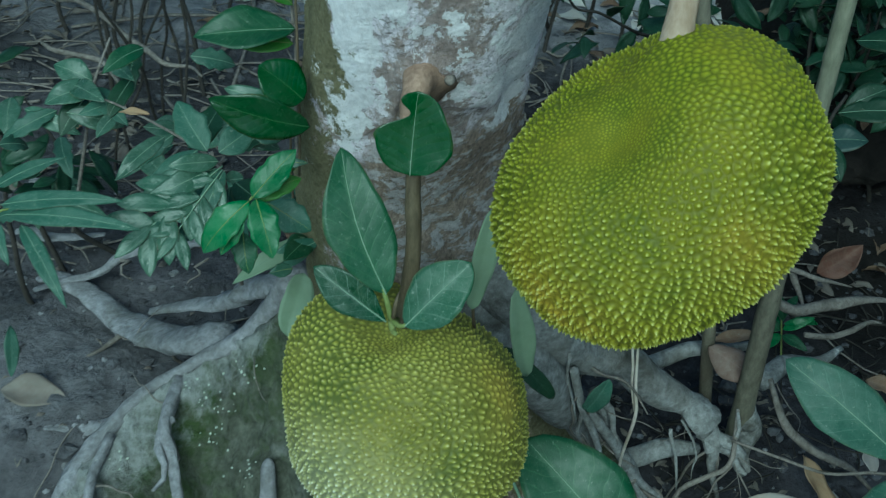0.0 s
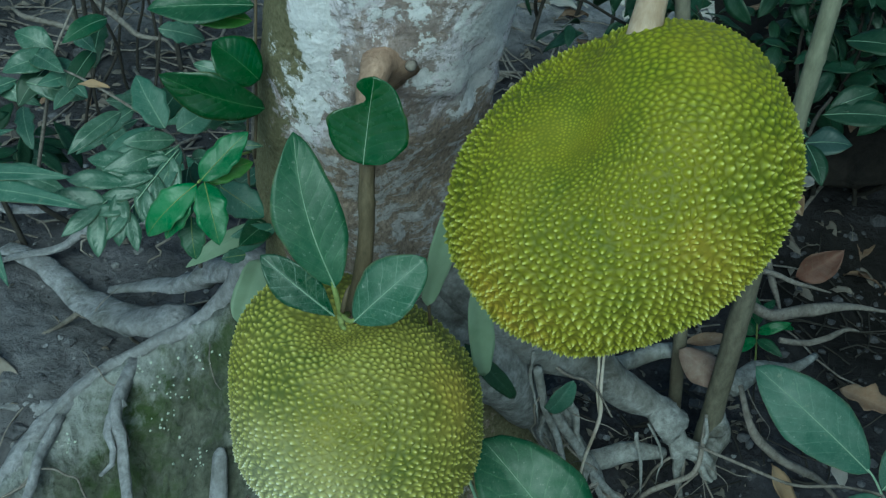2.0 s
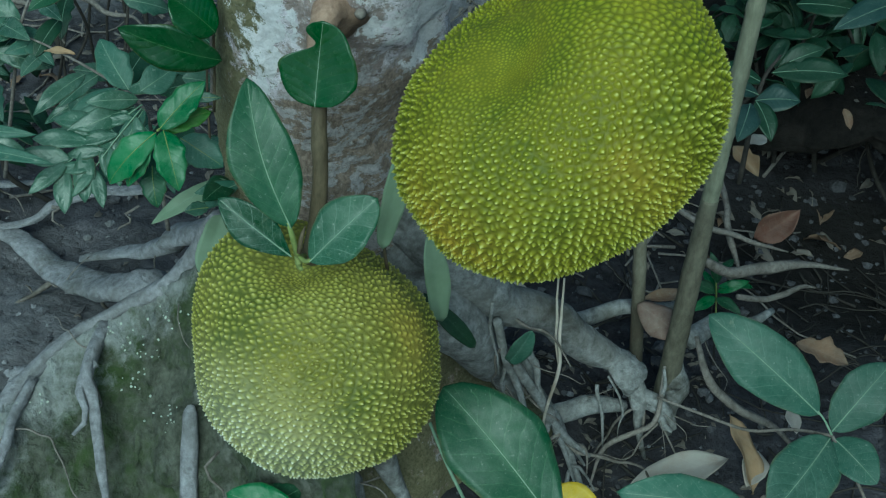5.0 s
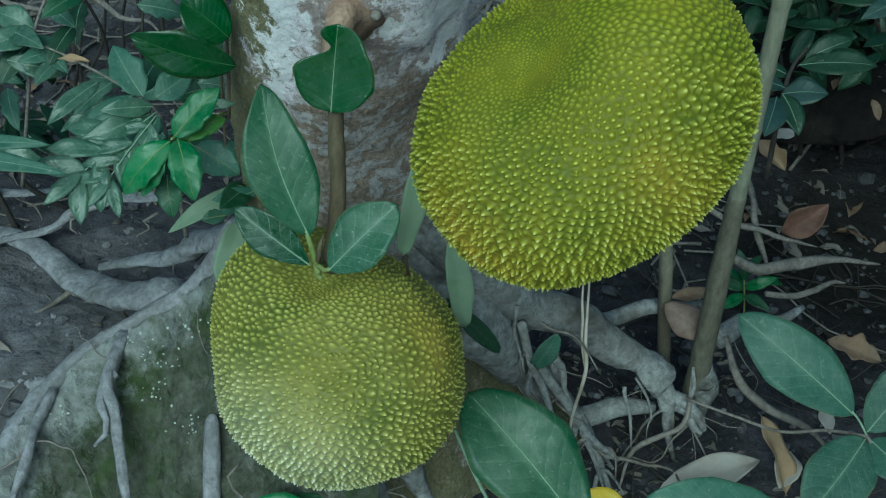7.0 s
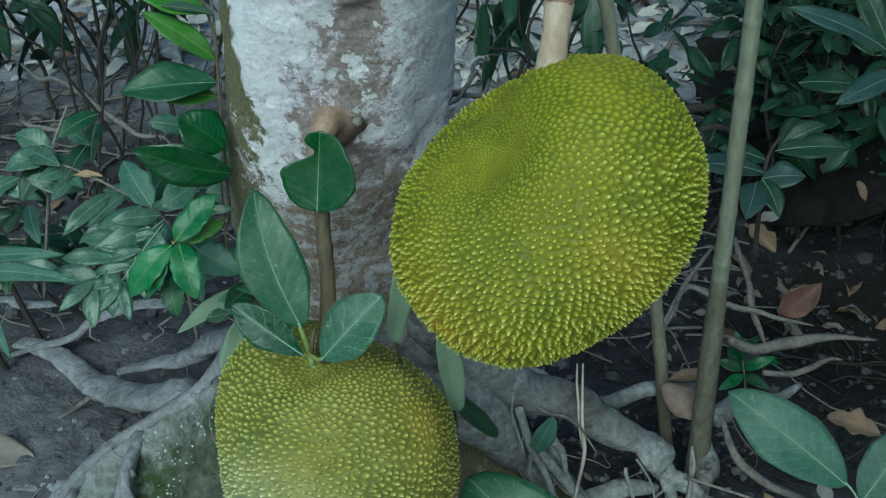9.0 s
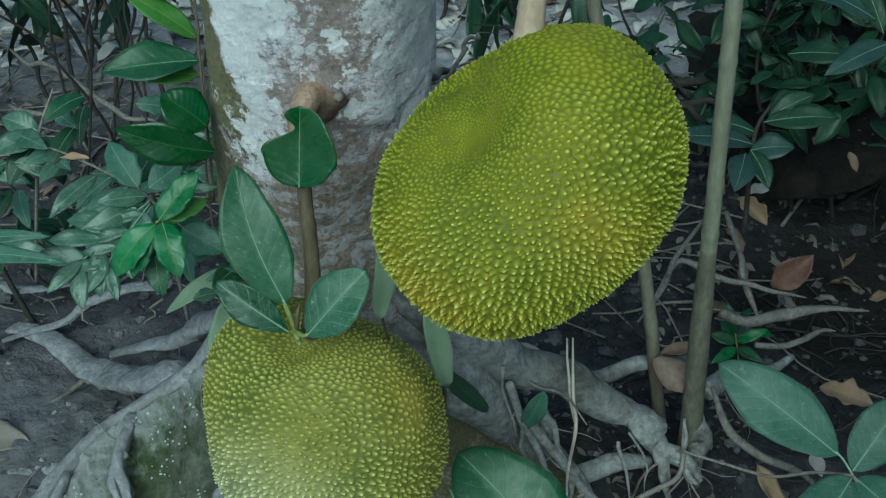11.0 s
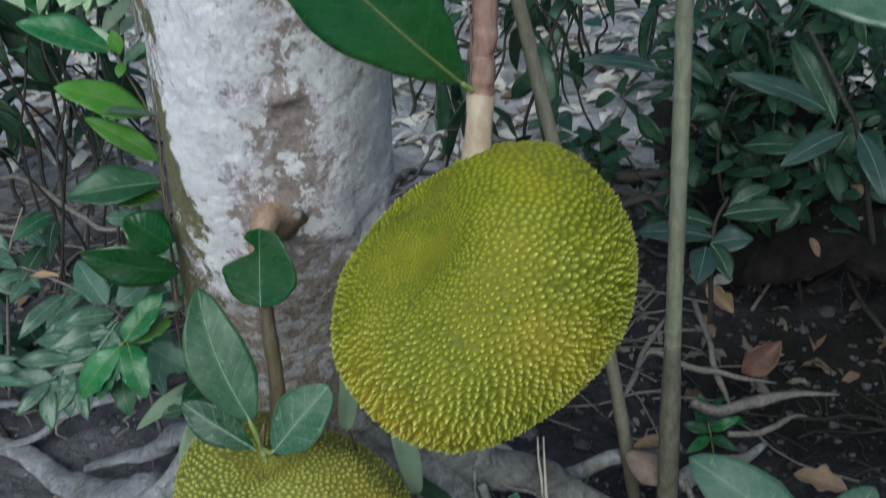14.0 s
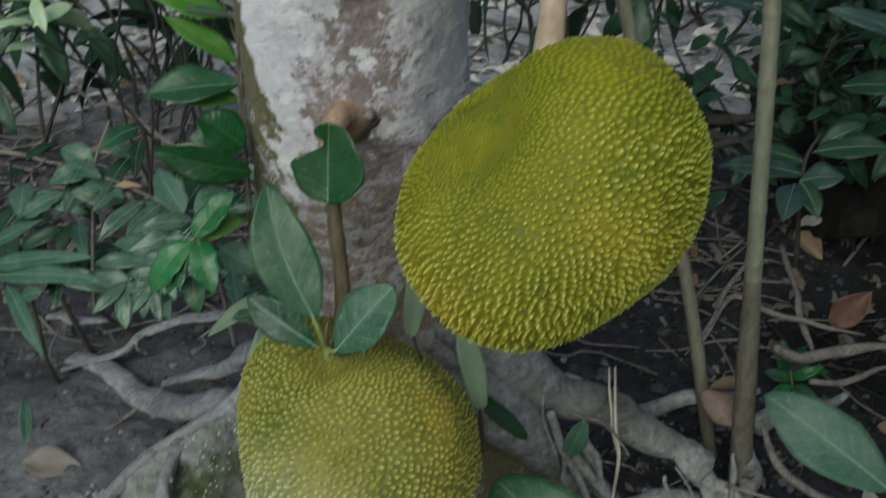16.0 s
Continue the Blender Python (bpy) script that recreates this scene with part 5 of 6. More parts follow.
fern_leaf((-0.159, 1.009, 0.449), (-0.235, 0.962, 0.423), 0.022, L_STRAP, 11, 0, 0, bend=0.15)
fern_leaf((-0.144, 1.007, 0.446), (-0.207, 0.971, 0.434), 0.026, L_TEAL, 12, 0, 0, bend=0.1)
fern_leaf((-0.155, 1.017, 0.443), (-0.176, 0.962, 0.454), 0.03, L_MID, 13, 0, 0)
BUSH = thing("undergrowth_plant", (-0.463, 1.263, 0.415), "silvery grey-green undergrowth plant with drooping leaves", "plant")
tube("stem", [(-0.551, 1.348, 0.204), (-0.477, 1.276, 0.399), (-0.441, 1.255, 0.500), (-0.420, 1.294, 0.547)], [0.003, 0.0025, 0.002, 0.0015], TWIG, BUSH, sides=7)
for k, (b, t, w, m) in enumerate([
    ((-0.468, 1.257, 0.502), (-0.415, 1.208, 0.506), 0.028, L_GREY), ((-0.424, 1.290, 0.511), (-0.385, 1.242, 0.515), 0.022, L_GREY), ((-0.393, 1.261, 0.507), (-0.414, 1.203, 0.484), 0.026, L_SHADE),
    ((-0.407, 1.215, 0.482), (-0.422, 1.172, 0.477), 0.020, L_GREY), ((-0.373, 1.267, 0.546), (-0.412, 1.212, 0.542), 0.026, L_MID), ((-0.441, 1.255, 0.500), (-0.495, 1.224, 0.494), 0.035, L_GREY),
    ((-0.452, 1.266, 0.482), (-0.482, 1.216, 0.452), 0.035, L_SHADE), ((-0.448, 1.277, 0.495), (-0.497, 1.290, 0.512), 0.035, L_GREY), ((-0.445, 1.261, 0.492), (-0.390, 1.198, 0.478), 0.03, L_TEAL),
    ((-0.407, 1.242, 0.484), (-0.450, 1.207, 0.488), 0.024, L_TEAL)]):
    fern_leaf(b, t, w, m, 20 + k, 0, 0, BUSH, bend=0.1)

# ---- bamboo-like sprig ----
SPRIG = thing("bamboo_sprig", (-0.473, 0.968, 0.514), "sprig of long narrow grass-green bamboo-like leaves", "plant")
tube("stem", [(-0.545, 0.962, 0.345), (-0.499, 0.947, 0.455), (-0.464, 0.950, 0.523), (-0.450, 0.955, 0.530)], [0.0022, 0.002, 0.0016, 0.001], VEIN, SPRIG, sides=6)
for k, (b, t, w) in enumerate([((-0.466, 0.978, 0.542), (-0.384, 0.971, 0.582), 0.017), ((-0.459, 0.958, 0.533), (-0.327, 0.944, 0.547), 0.021), ((-0.453, 0.952, 0.525), (-0.308, 0.918, 0.530), 0.024), ((-0.437, 0.945, 0.517), (-0.382, 0.870, 0.469), 0.020), ((-0.465, 0.948, 0.521), (-0.447, 0.912, 0.490), 0.016)]):
    leaf("leaf", b, t, w, L_TEAL, SPRIG, "", PALEVEIN, 0.0006, normal=(0, -0.6, 0.8), widest=0.38, blunt=0.8, bend=0.06, fold=0.12, seed=60 + k, nu=20, nv=6)
leaf_t = leaf("fallen_leaf", (-0.571, 1.121, 0.224), (-0.570, 1.079, 0.170), 0.02, L_TEAL, normal=(0.5, -0.6, 0.6), widest=0.45)
tagged(leaf_t, "small narrow green leaf hanging over soil", "leaf")

# ---- pale strap leaves behind the fruit ----
STRAP = thing("strap_leaf_plant", (0.097, 0.950, 0.279), "pale green strap-leaved seedling at the trunk foot", "plant")
for k, (b, t, w, m) in enumerate([((0.020, 0.808, 0.518), (0.041, 0.835, 0.614), 0.024, L_STRAP), ((0.077, 0.848, 0.392), (0.065, 0.857, 0.499), 0.027, L_STRAP), ((0.059, 0.918, 0.367), (0.118, 0.925, 0.281), 0.022, L_SHADE), ((0.161, 0.966, 0.219), (0.184, 0.960, 0.276), 0.028, L_TEAL), ((-0.155, 0.953, 0.444), (-0.172, 0.904, 0.399), 0.036, L_STRAP)]):
    leaf("leaf", b, t, w, m, STRAP, "", None, normal=(0.1, -0.85, 0.4), widest=0.5, blunt=0.4, bend=0.05, fold=0.25, seed=70 + k)

tube("stem", [(0.065, 0.933, 0.259), (0.072, 0.881, 0.353), (0.073, 0.855, 0.400)], [0.0025, 0.002, 0.0015], STALK, STRAP, sides=6)
tube("stem", [(0.039, 0.933, 0.259), (0.026, 0.846, 0.438), (0.021, 0.812, 0.522)], [0.0025, 0.002, 0.0015], STALK, STRAP, sides=6)
tube("stem", [(0.190, 1.021, 0.112), (0.170, 0.982, 0.192), (0.161, 0.969, 0.224)], [0.0015, 0.0012, 0.001], STALK, STRAP, sides=6)

# ---- broad leaves low on the slope ----
BROAD = thing("broadleaf_seedling", (0.533, 0.888, 0.184), "seedling with broad oval dull green leaves", "plant")
tube("stem", [(0.362, 1.019, 0.108), (0.413, 0.978, 0.122), (0.457, 0.938, 0.135), (0.504, 0.911, 0.165), (0.536, 0.888, 0.184)], [0.0018, 0.002, 0.002, 0.002, 0.002], TWIG, BROAD, sides=7, wander=0.002)
tube("petiole", [(0.536, 0.888, 0.184), (0.527, 0.899, 0.198), (0.519, 0.906, 0.206)], [0.0014, 0.0012], PALEVEIN, BROAD, sides=6)
tube("stem", [(0.536, 0.888, 0.184), (0.561, 0.850, 0.153), (0.594, 0.826, 0.092)], [0.002, 0.002], TWIG, BROAD, sides=7)
for k, (b, t, w, m) in enumerate([((0.521, 0.903, 0.203), (0.395, 0.990, 0.279), 0.078, L_TEAL), ((0.536, 0.891, 0.188), (0.600, 0.934, 0.257), 0.062, L_TEAL), ((0.534, 0.886, 0.182), (0.453, 0.803, 0.144), 0.078, L_TEAL), ((0.539, 0.886, 0.181), (0.574, 0.827, 0.172), 0.05, L_TEAL)]):
    leaf("leaf", b, t, w, m, BROAD, "", PALEVEIN, 0.0011, normal=(-0.1, -0.6, 0.75), widest=0.5, blunt=0.66, bend=0.06, fold=0.10, wave=0.012, seed=80 + k, nu=22, nv=10)
LOW = thing("broadleaf_seedling", (0.193, 0.774, 0.142), "broad dark green leaf on a seedling stem", "plant")
tube("stem", [(0.068, 0.885, 0.200), (0.087, 0.857, 0.165), (0.110, 0.842, 0.115)], [0.002, 0.002, 0.0022], PALEVEIN, LOW, sides=6)
leaf("leaf", (0.208, 0.760, 0.171), (0.082, 0.869, 0.276), 0.108, L_MID, LOW, "", PALEVEIN, 0.0012, normal=(0.1, -0.6, 0.75), widest=0.55, blunt=0.55, bend=0.05, fold=0.08, wave=0.014, seed=90, nu=24, nv=10)
leaf("leaf", (0.460, 0.878, 0.062), (0.294, 0.876, 0.092), 0.062, L_TEAL, LOW, "", PALEVEIN, 0.001, normal=(0, -0.6, 0.75), widest=0.5, blunt=0.7, seed=91)
leaf("leaf", (-0.075, 0.822, 0.105), (-0.167, 0.845, 0.120), 0.05, L_VIVID, LOW, "", PALEVEIN, 0.001, normal=(0, -0.6, 0.75), widest=0.5, blunt=0.7, seed=92)
leaf("leaf", (-0.147, 0.818, 0.100), (-0.082, 0.865, 0.106), 0.045, L_MID, LOW, "", PALEVEIN, 0.001, normal=(0, -0.6, 0.75), widest=0.5, blunt=0.7, seed=93)
tube("fibre", [(0.225, 1.022, 0.304), (0.222, 0.986, 0.244), (0.223, 0.975, 0.199), (0.215, 0.976, 0.120), (0.212, 0.976, 0.057)], [0.0012, 0.0022, 0.0024, 0.002, 0.0015], L_PALE, LOW, "pale dry hanging leaf fibre", sides=6, wander=0.001)
tube("fibre", [(0.218, 1.022, 0.304), (0.217, 0.995, 0.263), (0.223, 0.979, 0.204)], [0.0012, 0.0018, 0.0014], L_PALE, LOW, "pale dry hanging leaf fibre", sides=6, wander=0.001)

# ---- upright stems ----
SAPLING = thing("sapling", (0.389, 1.077, 0.116), "slender grey-green jointed sapling stem rising from roots", "sapling")
tube("stem", [(0.388, 1.078, 0.06), (0.388, 1.063, 0.30), (0.389, 1.05, 0.494), (0.39, 1.037, 0.70), (0.39, 1.025, 0.881), (0.393, 1.0, 1.5)], [0.0125, 0.0105, 0.0095, 0.0092, 0.009, 0.008], POLE, SAPLING, sides=16, n=240, rough=0.006, nodes=(0.085, 0.165, 0.245, 0.325, 0.40, 0.475, 0.55, 0.64, 0.75), node_size=0.11)
tube("petiole", [(0.393, 1.028, 0.855), (0.426, 0.986, 0.871), (0.457, 0.940, 0.889)], [0.0022, 0.0018, 0.0015], VEIN, SAPLING, "yellow-green leaf stalk", sides=7)
leaf("leaf", (0.455, 0.940, 0.889), (0.573, 0.845, 0.856), 0.08, L_GREY, SAPLING, "broad pale grey-green leaf", PALEVEIN, 0.001, normal=(-0.2, -0.5, 0.85), widest=0.5, blunt=0.7, bend=0.08, seed=101)
tube("stem_base", [(0.388, 1.0785, 0.05), (0.388, 1.070, 0.18), (0.388, 1.0625, 0.31), (0.3886, 1.056, 0.40)], [0.0160, 0.0136, 0.0127, 0.0100], BASEBARK, SAPLING, "dark brown older bark", sides=16, n=60, rough=0.03)
SECOND = thing("sapling", (0.337, 1.076, 0.148), "thin brown leaning sapling stem", "sapling")
tube("stem", [(0.362, 1.158, 0.03), (0.318, 1.105, 0.37), (0.256, 1.051, 0.686), (0.192, 0.99, 1.06), (0.15, 0.95, 1.35)], [0.0095, 0.0082, 0.0075, 0.007, 0.0065], BROWNSTEM, SECOND, sides=12, n=150, rough=0.008, nodes=(0.15, 0.3, 0.42, 0.55, 0.68, 0.8), node_size=0.14)

# ---- seedling by the sapling ----
SEED = thing("seedling", (0.499, 1.285, 0.042), "small bright green seedling with narrow leaves", "plant")
tube("stem", [(0.511, 1.295, -0.025), (0.502, 1.294, 0.034), (0.492, 1.297, 0.098)], [0.0018, 0.0015, 0.001], VEIN, SEED, sides=6)
for k, (b, t, w) in enumerate([((0.498, 1.291, 0.070), (0.483, 1.310, 0.116), 0.0184), ((0.500, 1.293, 0.052), (0.546, 1.295, 0.073), 0.0184), ((0.498, 1.293, 0.052), (0.459, 1.301, 0.065), 0.0207), ((0.498, 1.289, 0.066), (0.563, 1.316, 0.042), 0.0149), ((0.499, 1.288, 0.045), (0.531, 1.257, 0.041), 0.0184), ((0.499, 1.288, 0.045), (0.454, 1.257, 0.044), 0.0184), ((0.495, 1.298, 0.080), (0.528, 1.332, 0.085), 0.0138), ((0.503, 1.298, 0.041), (0.484, 1.340, 0.059), 0.0138)]):
    leaf("leaf", b, t, w, (L_MID, L_VIVID)[k % 2], SEED, "", None, normal=(0, -0.5, 0.85), widest=0.45, bend=0.1, seed=110 + k, nu=10, nv=6)


# ---- fallen leaves ----
def fallen(base, tip, width, material, label, seed, category="leaf", **kw):
    kw.setdefault("normal", (0, -0.4, 0.9))
    kw.setdefault("curl", 0.35)
    o = leaf("fallen_leaf", base, tip, width, material, None, "", None, seed=seed, wave=0.03, fold=0.2, **kw)
    return tagged(o, label, category, "fallen leaves")


fallen((0.474, 1.054, 0.040), (0.500, 0.967, -0.020), 0.042, L_TAN, "curled tan dead leaf on dark soil", 1, normal=(0.6, -0.6, 0.5))
fallen((0.460, 0.983, 0.032), (0.322, 0.937, 0.024), 0.048, L_PALE, "bleached brown dead leaf on the ground", 2)
fallen((0.515, 1.023, 0.002), (0.491, 0.973, -0.012), 0.04, L_PALE, "bleached brown dead leaf on the ground", 3)
fallen((0.340, 1.115, 0.183), (0.403, 1.085, 0.148), 0.046, L_FADED, "folded brown dead leaf lodged among roots", 4, normal=(0.35, -0.75, 0.55), curl=-0.6, blunt=0.6)
fallen((0.356, 1.162, 0.150), (0.425, 1.172, 0.150), 0.020, L_DRY, "curled brown dead leaf lodged among roots", 5)
fallen((0.575, 1.400, 0.072), (0.633, 1.394, 0.134), 0.051, L_RUST, "rust-brown curled dead leaf caught on a stick", 6, normal=(-0.3, -0.85, 0.4), curl=0.8)
fallen((0.520, 1.428, 0.227), (0.552, 1.381, 0.205), 0.035, L_TAN, "small tan dead leaf dangling from a twig", 7, normal=(0.3, -0.9, 0.2), curl=0.9, lobes=2, lobe=0.3, nu=24)
fallen((0.593, 1.182, 0.054), (0.661, 1.149, 0.044), 0.045, L_DRY, "brown ragged dead leaf on the ground", 8, lobes=3, lobe=0.4)
fallen((0.527, 0.999, 0.114), (0.531, 0.964, 0.103), 0.020, L_PALE, "small bleached dead leaf", 9, normal=(0, -0.9, 0.3))
fallen((0.204, 0.905, 0.085), (0.230, 0.885, 0.080), 0.030, L_YELLOW, "crumpled yellow fallen leaf", 10, curl=-0.4)
fallen((0.205, 0.870, 0.100), (0.272, 0.846, 0.068), 0.058, L_YELLOW, "crumpled yellow fallen leaf", 11)
fallen((0.141, 1.097, 0.228), (0.199, 1.089, 0.212), 0.03, L_PALE, "bleached dead leaf on the soil", 12)
fallen((-0.616, 1.126, 0.101), (-0.525, 1.119, 0.091), 0.05, L_CRUMB, "grey-brown dead leaf on bare soil", 13)
fallen((-0.394, 1.187, 0.504), (-0.357, 1.186, 0.501), 0.010, L_TAN, "small yellow dying leaf among the undergrowth", 14)
fallen((0.708, 1.516, 0.241), (0.713, 1.482, 0.224), 0.0155, L_DRY, "small brown dead leaf on the earth bank", 15, normal=(0, -0.8, 0.5))
fallen((0.489, 1.281, 0.325), (0.531, 1.319, 0.310), 0.02, L_PALE, "pale dead leaf on the soil", 16)


# ---- undergrowth behind ----
def foliage(name, centre, spread, count, size, aspect, droop, material, parent, seed, tilt=0.5, label=""):
    """Many separate leaves filling a loose cloud, joined as one crown with gaps."""
    g = np.random.default_rng(seed)
    vs, fs, uvs, base = [], [], [], 0
    for _ in range(count):
        p = arr(centre) + g.normal(size=3) * arr(spread) * 0.55
        a = g.uniform(0, 2 * np.pi)
        d = unit((np.cos(a), np.sin(a), -droop + g.normal() * tilt))
        ln = size * g.uniform(0.6, 1.25)
        v, f, uv, _, _ = leaf_data(p, p + d * ln, ln * aspect, normal=unit((g.normal() * 0.5, g.normal() * 0.5 - 0.2, 1.0)), nu=7, nv=4, bend=0.08, fold=0.15, seed=int(g.integers(1e6)), widest=0.45)
        vs.append(v), fs.append(f + base), uvs.append(uv)
        base += len(v)
    return mesh_object(name, np.vstack(vs), np.vstack(fs), material, parent, label, uv=np.vstack(uvs))


def shrub(crown, spread, leaves, size, aspect, droop, material, seed, label, stems=4, stem_material=DARKTWIG, stem_size=0.005, tall=0.7):
    """A shrub whose crown is centred on 'crown'; its stems rise from the ground beneath."""
    crown = arr(crown)
    z = float(ground_height(crown[0], crown[1]))
    sh = thing("shrub", (crown[0], crown[1], z), label, "shrub", "undergrowth shrubs")
    g = np.random.default_rng(seed)
    for k in range(stems):
        foot = arr((crown[0] + g.normal() * spread * 0.5, crown[1] + g.normal() * spread * 0.5, z - 0.02))
        c = crown + g.normal(size=3) * arr((spread, spread, spread * tall)) * 0.55
        tip = c + (c - foot) * 0.35 + g.normal(size=3) * 0.03
        tube("stem", [foot, foot * 0.5 + c * 0.5 + g.normal(size=3) * 0.03, c, tip], [stem_size, stem_size * 0.8, stem_size * 0.6, stem_size * 0.3], stem_material, sh, sides=6, seed=seed + k, wander=0.006, rough=0.06)
        foliage("crown", c, (spread * 0.6, spread * 0.6, spread * tall * 0.6), max(3, leaves // stems), size, aspect, droop, material, sh, seed * 13 + k)
    return sh


DENSE = "dense dark green leafy shrub behind the sapling"
shrub((0.682, 2.007, 0.328), 0.24, 190, 0.066, 0.46, 0.5, L_SHADE, 1, DENSE, 6)
shrub((0.864, 2.146, 0.363), 0.26, 210, 0.07, 0.46, 0.5, L_SHADE, 2, DENSE, 6)
shrub((0.747, 1.806, 0.270), 0.17, 130, 0.06, 0.5, 0.5, L_SHADE, 3, DENSE, 5)
shrub((0.925, 1.943, 0.304), 0.2, 130, 0.075, 0.42, 0.5, L_SHADE, 4, DENSE, 5)
shrub((0.913, 2.717, 0.257), 0.3, 100, 0.11, 0.4, 0.4, L_SHADE, 5, "dark leafy shrub in the undergrowth", 5)
shrub((0.601, 1.839, 0.235), 0.13, 90, 0.06, 0.5, 0.5, L_SHADE, 6, DENSE, 4)
shrub((0.585, 2.809, 0.232), 0.16, 14, 0.10, 0.35, 0.5, L_TEAL, 7, "dull green shrub with thin dark stems", 4)
DROOP = "dark thin-stemmed sapling with long drooping leaves"
shrub((0.304, 2.292, 0.345), 0.12, 14, 0.20, 0.24, 1.6, L_SHADE, 8, DROOP, 4, tall=0.9)
shrub((0.496, 2.694, 0.236), 0.14, 12, 0.18, 0.24, 1.6, L_SHADE, 9, DROOP, 3, tall=0.9)
shrub((0.145, 2.710, 0.282), 0.18, 13, 0.2, 0.26, 1.3, L_SHADE, 10, DROOP, 4, tall=0.9)
shrub((0.249, 3.139, 0.226), 0.25, 20, 0.18, 0.3, 0.9, L_SHADE, 11, DROOP, 4)
shrub((-0.683, 2.071, 0.509), 0.15, 20, 0.17, 0.26, 1.7, L_SHADE, 12, DROOP, 2, tall=0.9)
shrub((-0.615, 2.188, 0.407), 0.16, 9, 0.14, 0.26, 1.4, L_SHADE, 13, DROOP, 2, tall=0.8)
# dark leaves added in place of the shaded soil under the plants
shrub((-0.559, 1.402, 0.270), 0.13, 44, 0.07, 0.4, 0.5, L_SHADE, 64, "low dark leaves added to darken a shaded gap", 3)
shrub((-1.00, 2.25, 0.50), 0.2, 44, 0.13, 0.33, 0.9, L_SHADE, 65, DROOP, 3, tall=0.9)
shrub((-0.80, 2.55, 0.40), 0.2, 26, 0.12, 0.33, 0.9, L_SHADE, 66, DROOP, 3, tall=0.8)
# these crowns look bright through leaf colour, not through extra light
LIGHT = "shrub with daylight sheen put into its leaf colour"
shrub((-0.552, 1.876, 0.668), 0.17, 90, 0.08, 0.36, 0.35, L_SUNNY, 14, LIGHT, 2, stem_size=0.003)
shrub((-0.517, 1.820, 0.668), 0.15, 46, 0.085, 0.38, 0.4, L_VIVID, 19, "green-leaved shrub among paler foliage", 2, stem_size=0.003)
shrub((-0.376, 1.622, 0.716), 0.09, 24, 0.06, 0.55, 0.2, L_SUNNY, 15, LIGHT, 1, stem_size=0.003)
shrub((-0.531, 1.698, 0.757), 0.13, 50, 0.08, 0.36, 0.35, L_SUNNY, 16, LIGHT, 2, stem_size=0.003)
shrub((-0.589, 2.551, 0.443), 0.2, 20, 0.15, 0.3, 1.0, L_SHADE, 17, DROOP, 2)
shrub((-0.919, 2.331, 0.475), 0.3, 32, 0.13, 0.35, 0.8, L_SHADE, 18, DROOP, 2)
for k, px in enumerate([(-1.529, 3.818, 0.301), (-1.085, 3.905, 0.229), (-0.553, 3.919, 0.229), (-0.021, 4.073, 0.069), (0.500, 4.168, 0.009), (1.002, 4.045, -0.030), (1.450, 3.845, -0.000), (1.846, 3.628, 0.000)]):
    shrub(px, 0.4, 80 if abs(px[0] - 0.2) > 0.5 else 40, 0.17, 0.35, 0.7, L_SHADE, 40 + k, "dark leafy shrub in the undergrowth", 5)

# shrubs added out of view on the right to keep light off the bank
shrub((1.35, 1.0, 0.65), 0.34, 170, 0.12, 0.45, 0.3, L_SHADE, 61, DENSE.replace(" behind the sapling", " added out of view to shade the bank"), 6, tall=1.3)
shrub((1.0, 0.42, 0.85), 0.27, 320, 0.12, 0.45, 0.3, L_SHADE, 63, "dense dark green shrub added out of view to block light", 6, tall=1.2)
shrub((1.5, 1.65, 0.75), 0.36, 150, 0.12, 0.45, 0.3, L_SHADE, 62, DENSE.replace(" behind the sapling", " added out of view to shade the bank"), 6, tall=1.2)

# single leaves of the bank shrub that stand out
FRONT = thing("bank_shrub", (0.657, 1.450, 0.355), "dark bank shrub with long teal-green leaves", "shrub")
tube("stem", [(0.787, 1.457, 0.256), (0.749, 1.466, 0.442), (0.723, 1.477, 0.504), (0.689, 1.546, 0.588)], [0.005, 0.004, 0.004, 0.003], DARKTWIG, FRONT, sides=7)
tube("stem", [(0.484, 1.256, 0.280), (0.487, 1.265, 0.422), (0.511, 1.287, 0.460)], [0.004, 0.003, 0.002], DARKTWIG, FRONT, sides=7)
for k, (b, t, w, m) in enumerate([
    ((0.700, 1.466, 0.486), (0.549, 1.460, 0.563), 0.042, L_BANK), ((0.725, 1.460, 0.452), (0.612, 1.394, 0.441), 0.042, L_BANK), ((0.743, 1.450, 0.455), (0.752, 1.347, 0.391), 0.045, L_BANK),
    ((0.717, 1.475, 0.460), (0.672, 1.566, 0.565), 0.05, L_SHADE), ((0.511, 1.685, 0.478), (0.363, 1.661, 0.524), 0.032, L_BANK), ((0.487, 1.262, 0.415), (0.371, 1.233, 0.452), 0.035, L_BANK),
    ((0.482, 1.258, 0.409), (0.535, 1.242, 0.419), 0.04, L_BANK), ((0.473, 1.248, 0.411), (0.446, 1.182, 0.396), 0.038, L_BANK), ((0.480, 1.250, 0.414), (0.495, 1.200, 0.385), 0.03, L_SHADE),
    ((0.509, 1.280, 0.446), (0.569, 1.293, 0.467), 0.035, L_SHADE), ((0.501, 1.276, 0.440), (0.595, 1.260, 0.448), 0.04, L_SHADE), ((0.494, 1.278, 0.423), (0.425, 1.278, 0.448), 0.03, L_SHADE),
    ((0.587, 1.490, 0.430), (0.666, 1.442, 0.444), 0.045, L_SHADE)]):
    leaf("leaf", b, t, w, m, FRONT, "", PALEVEIN, 0.0008, normal=(0, -0.5, 0.85), widest=0.48, blunt=0.85, bend=0.08, seed=130 + k, nu=14, nv=6)


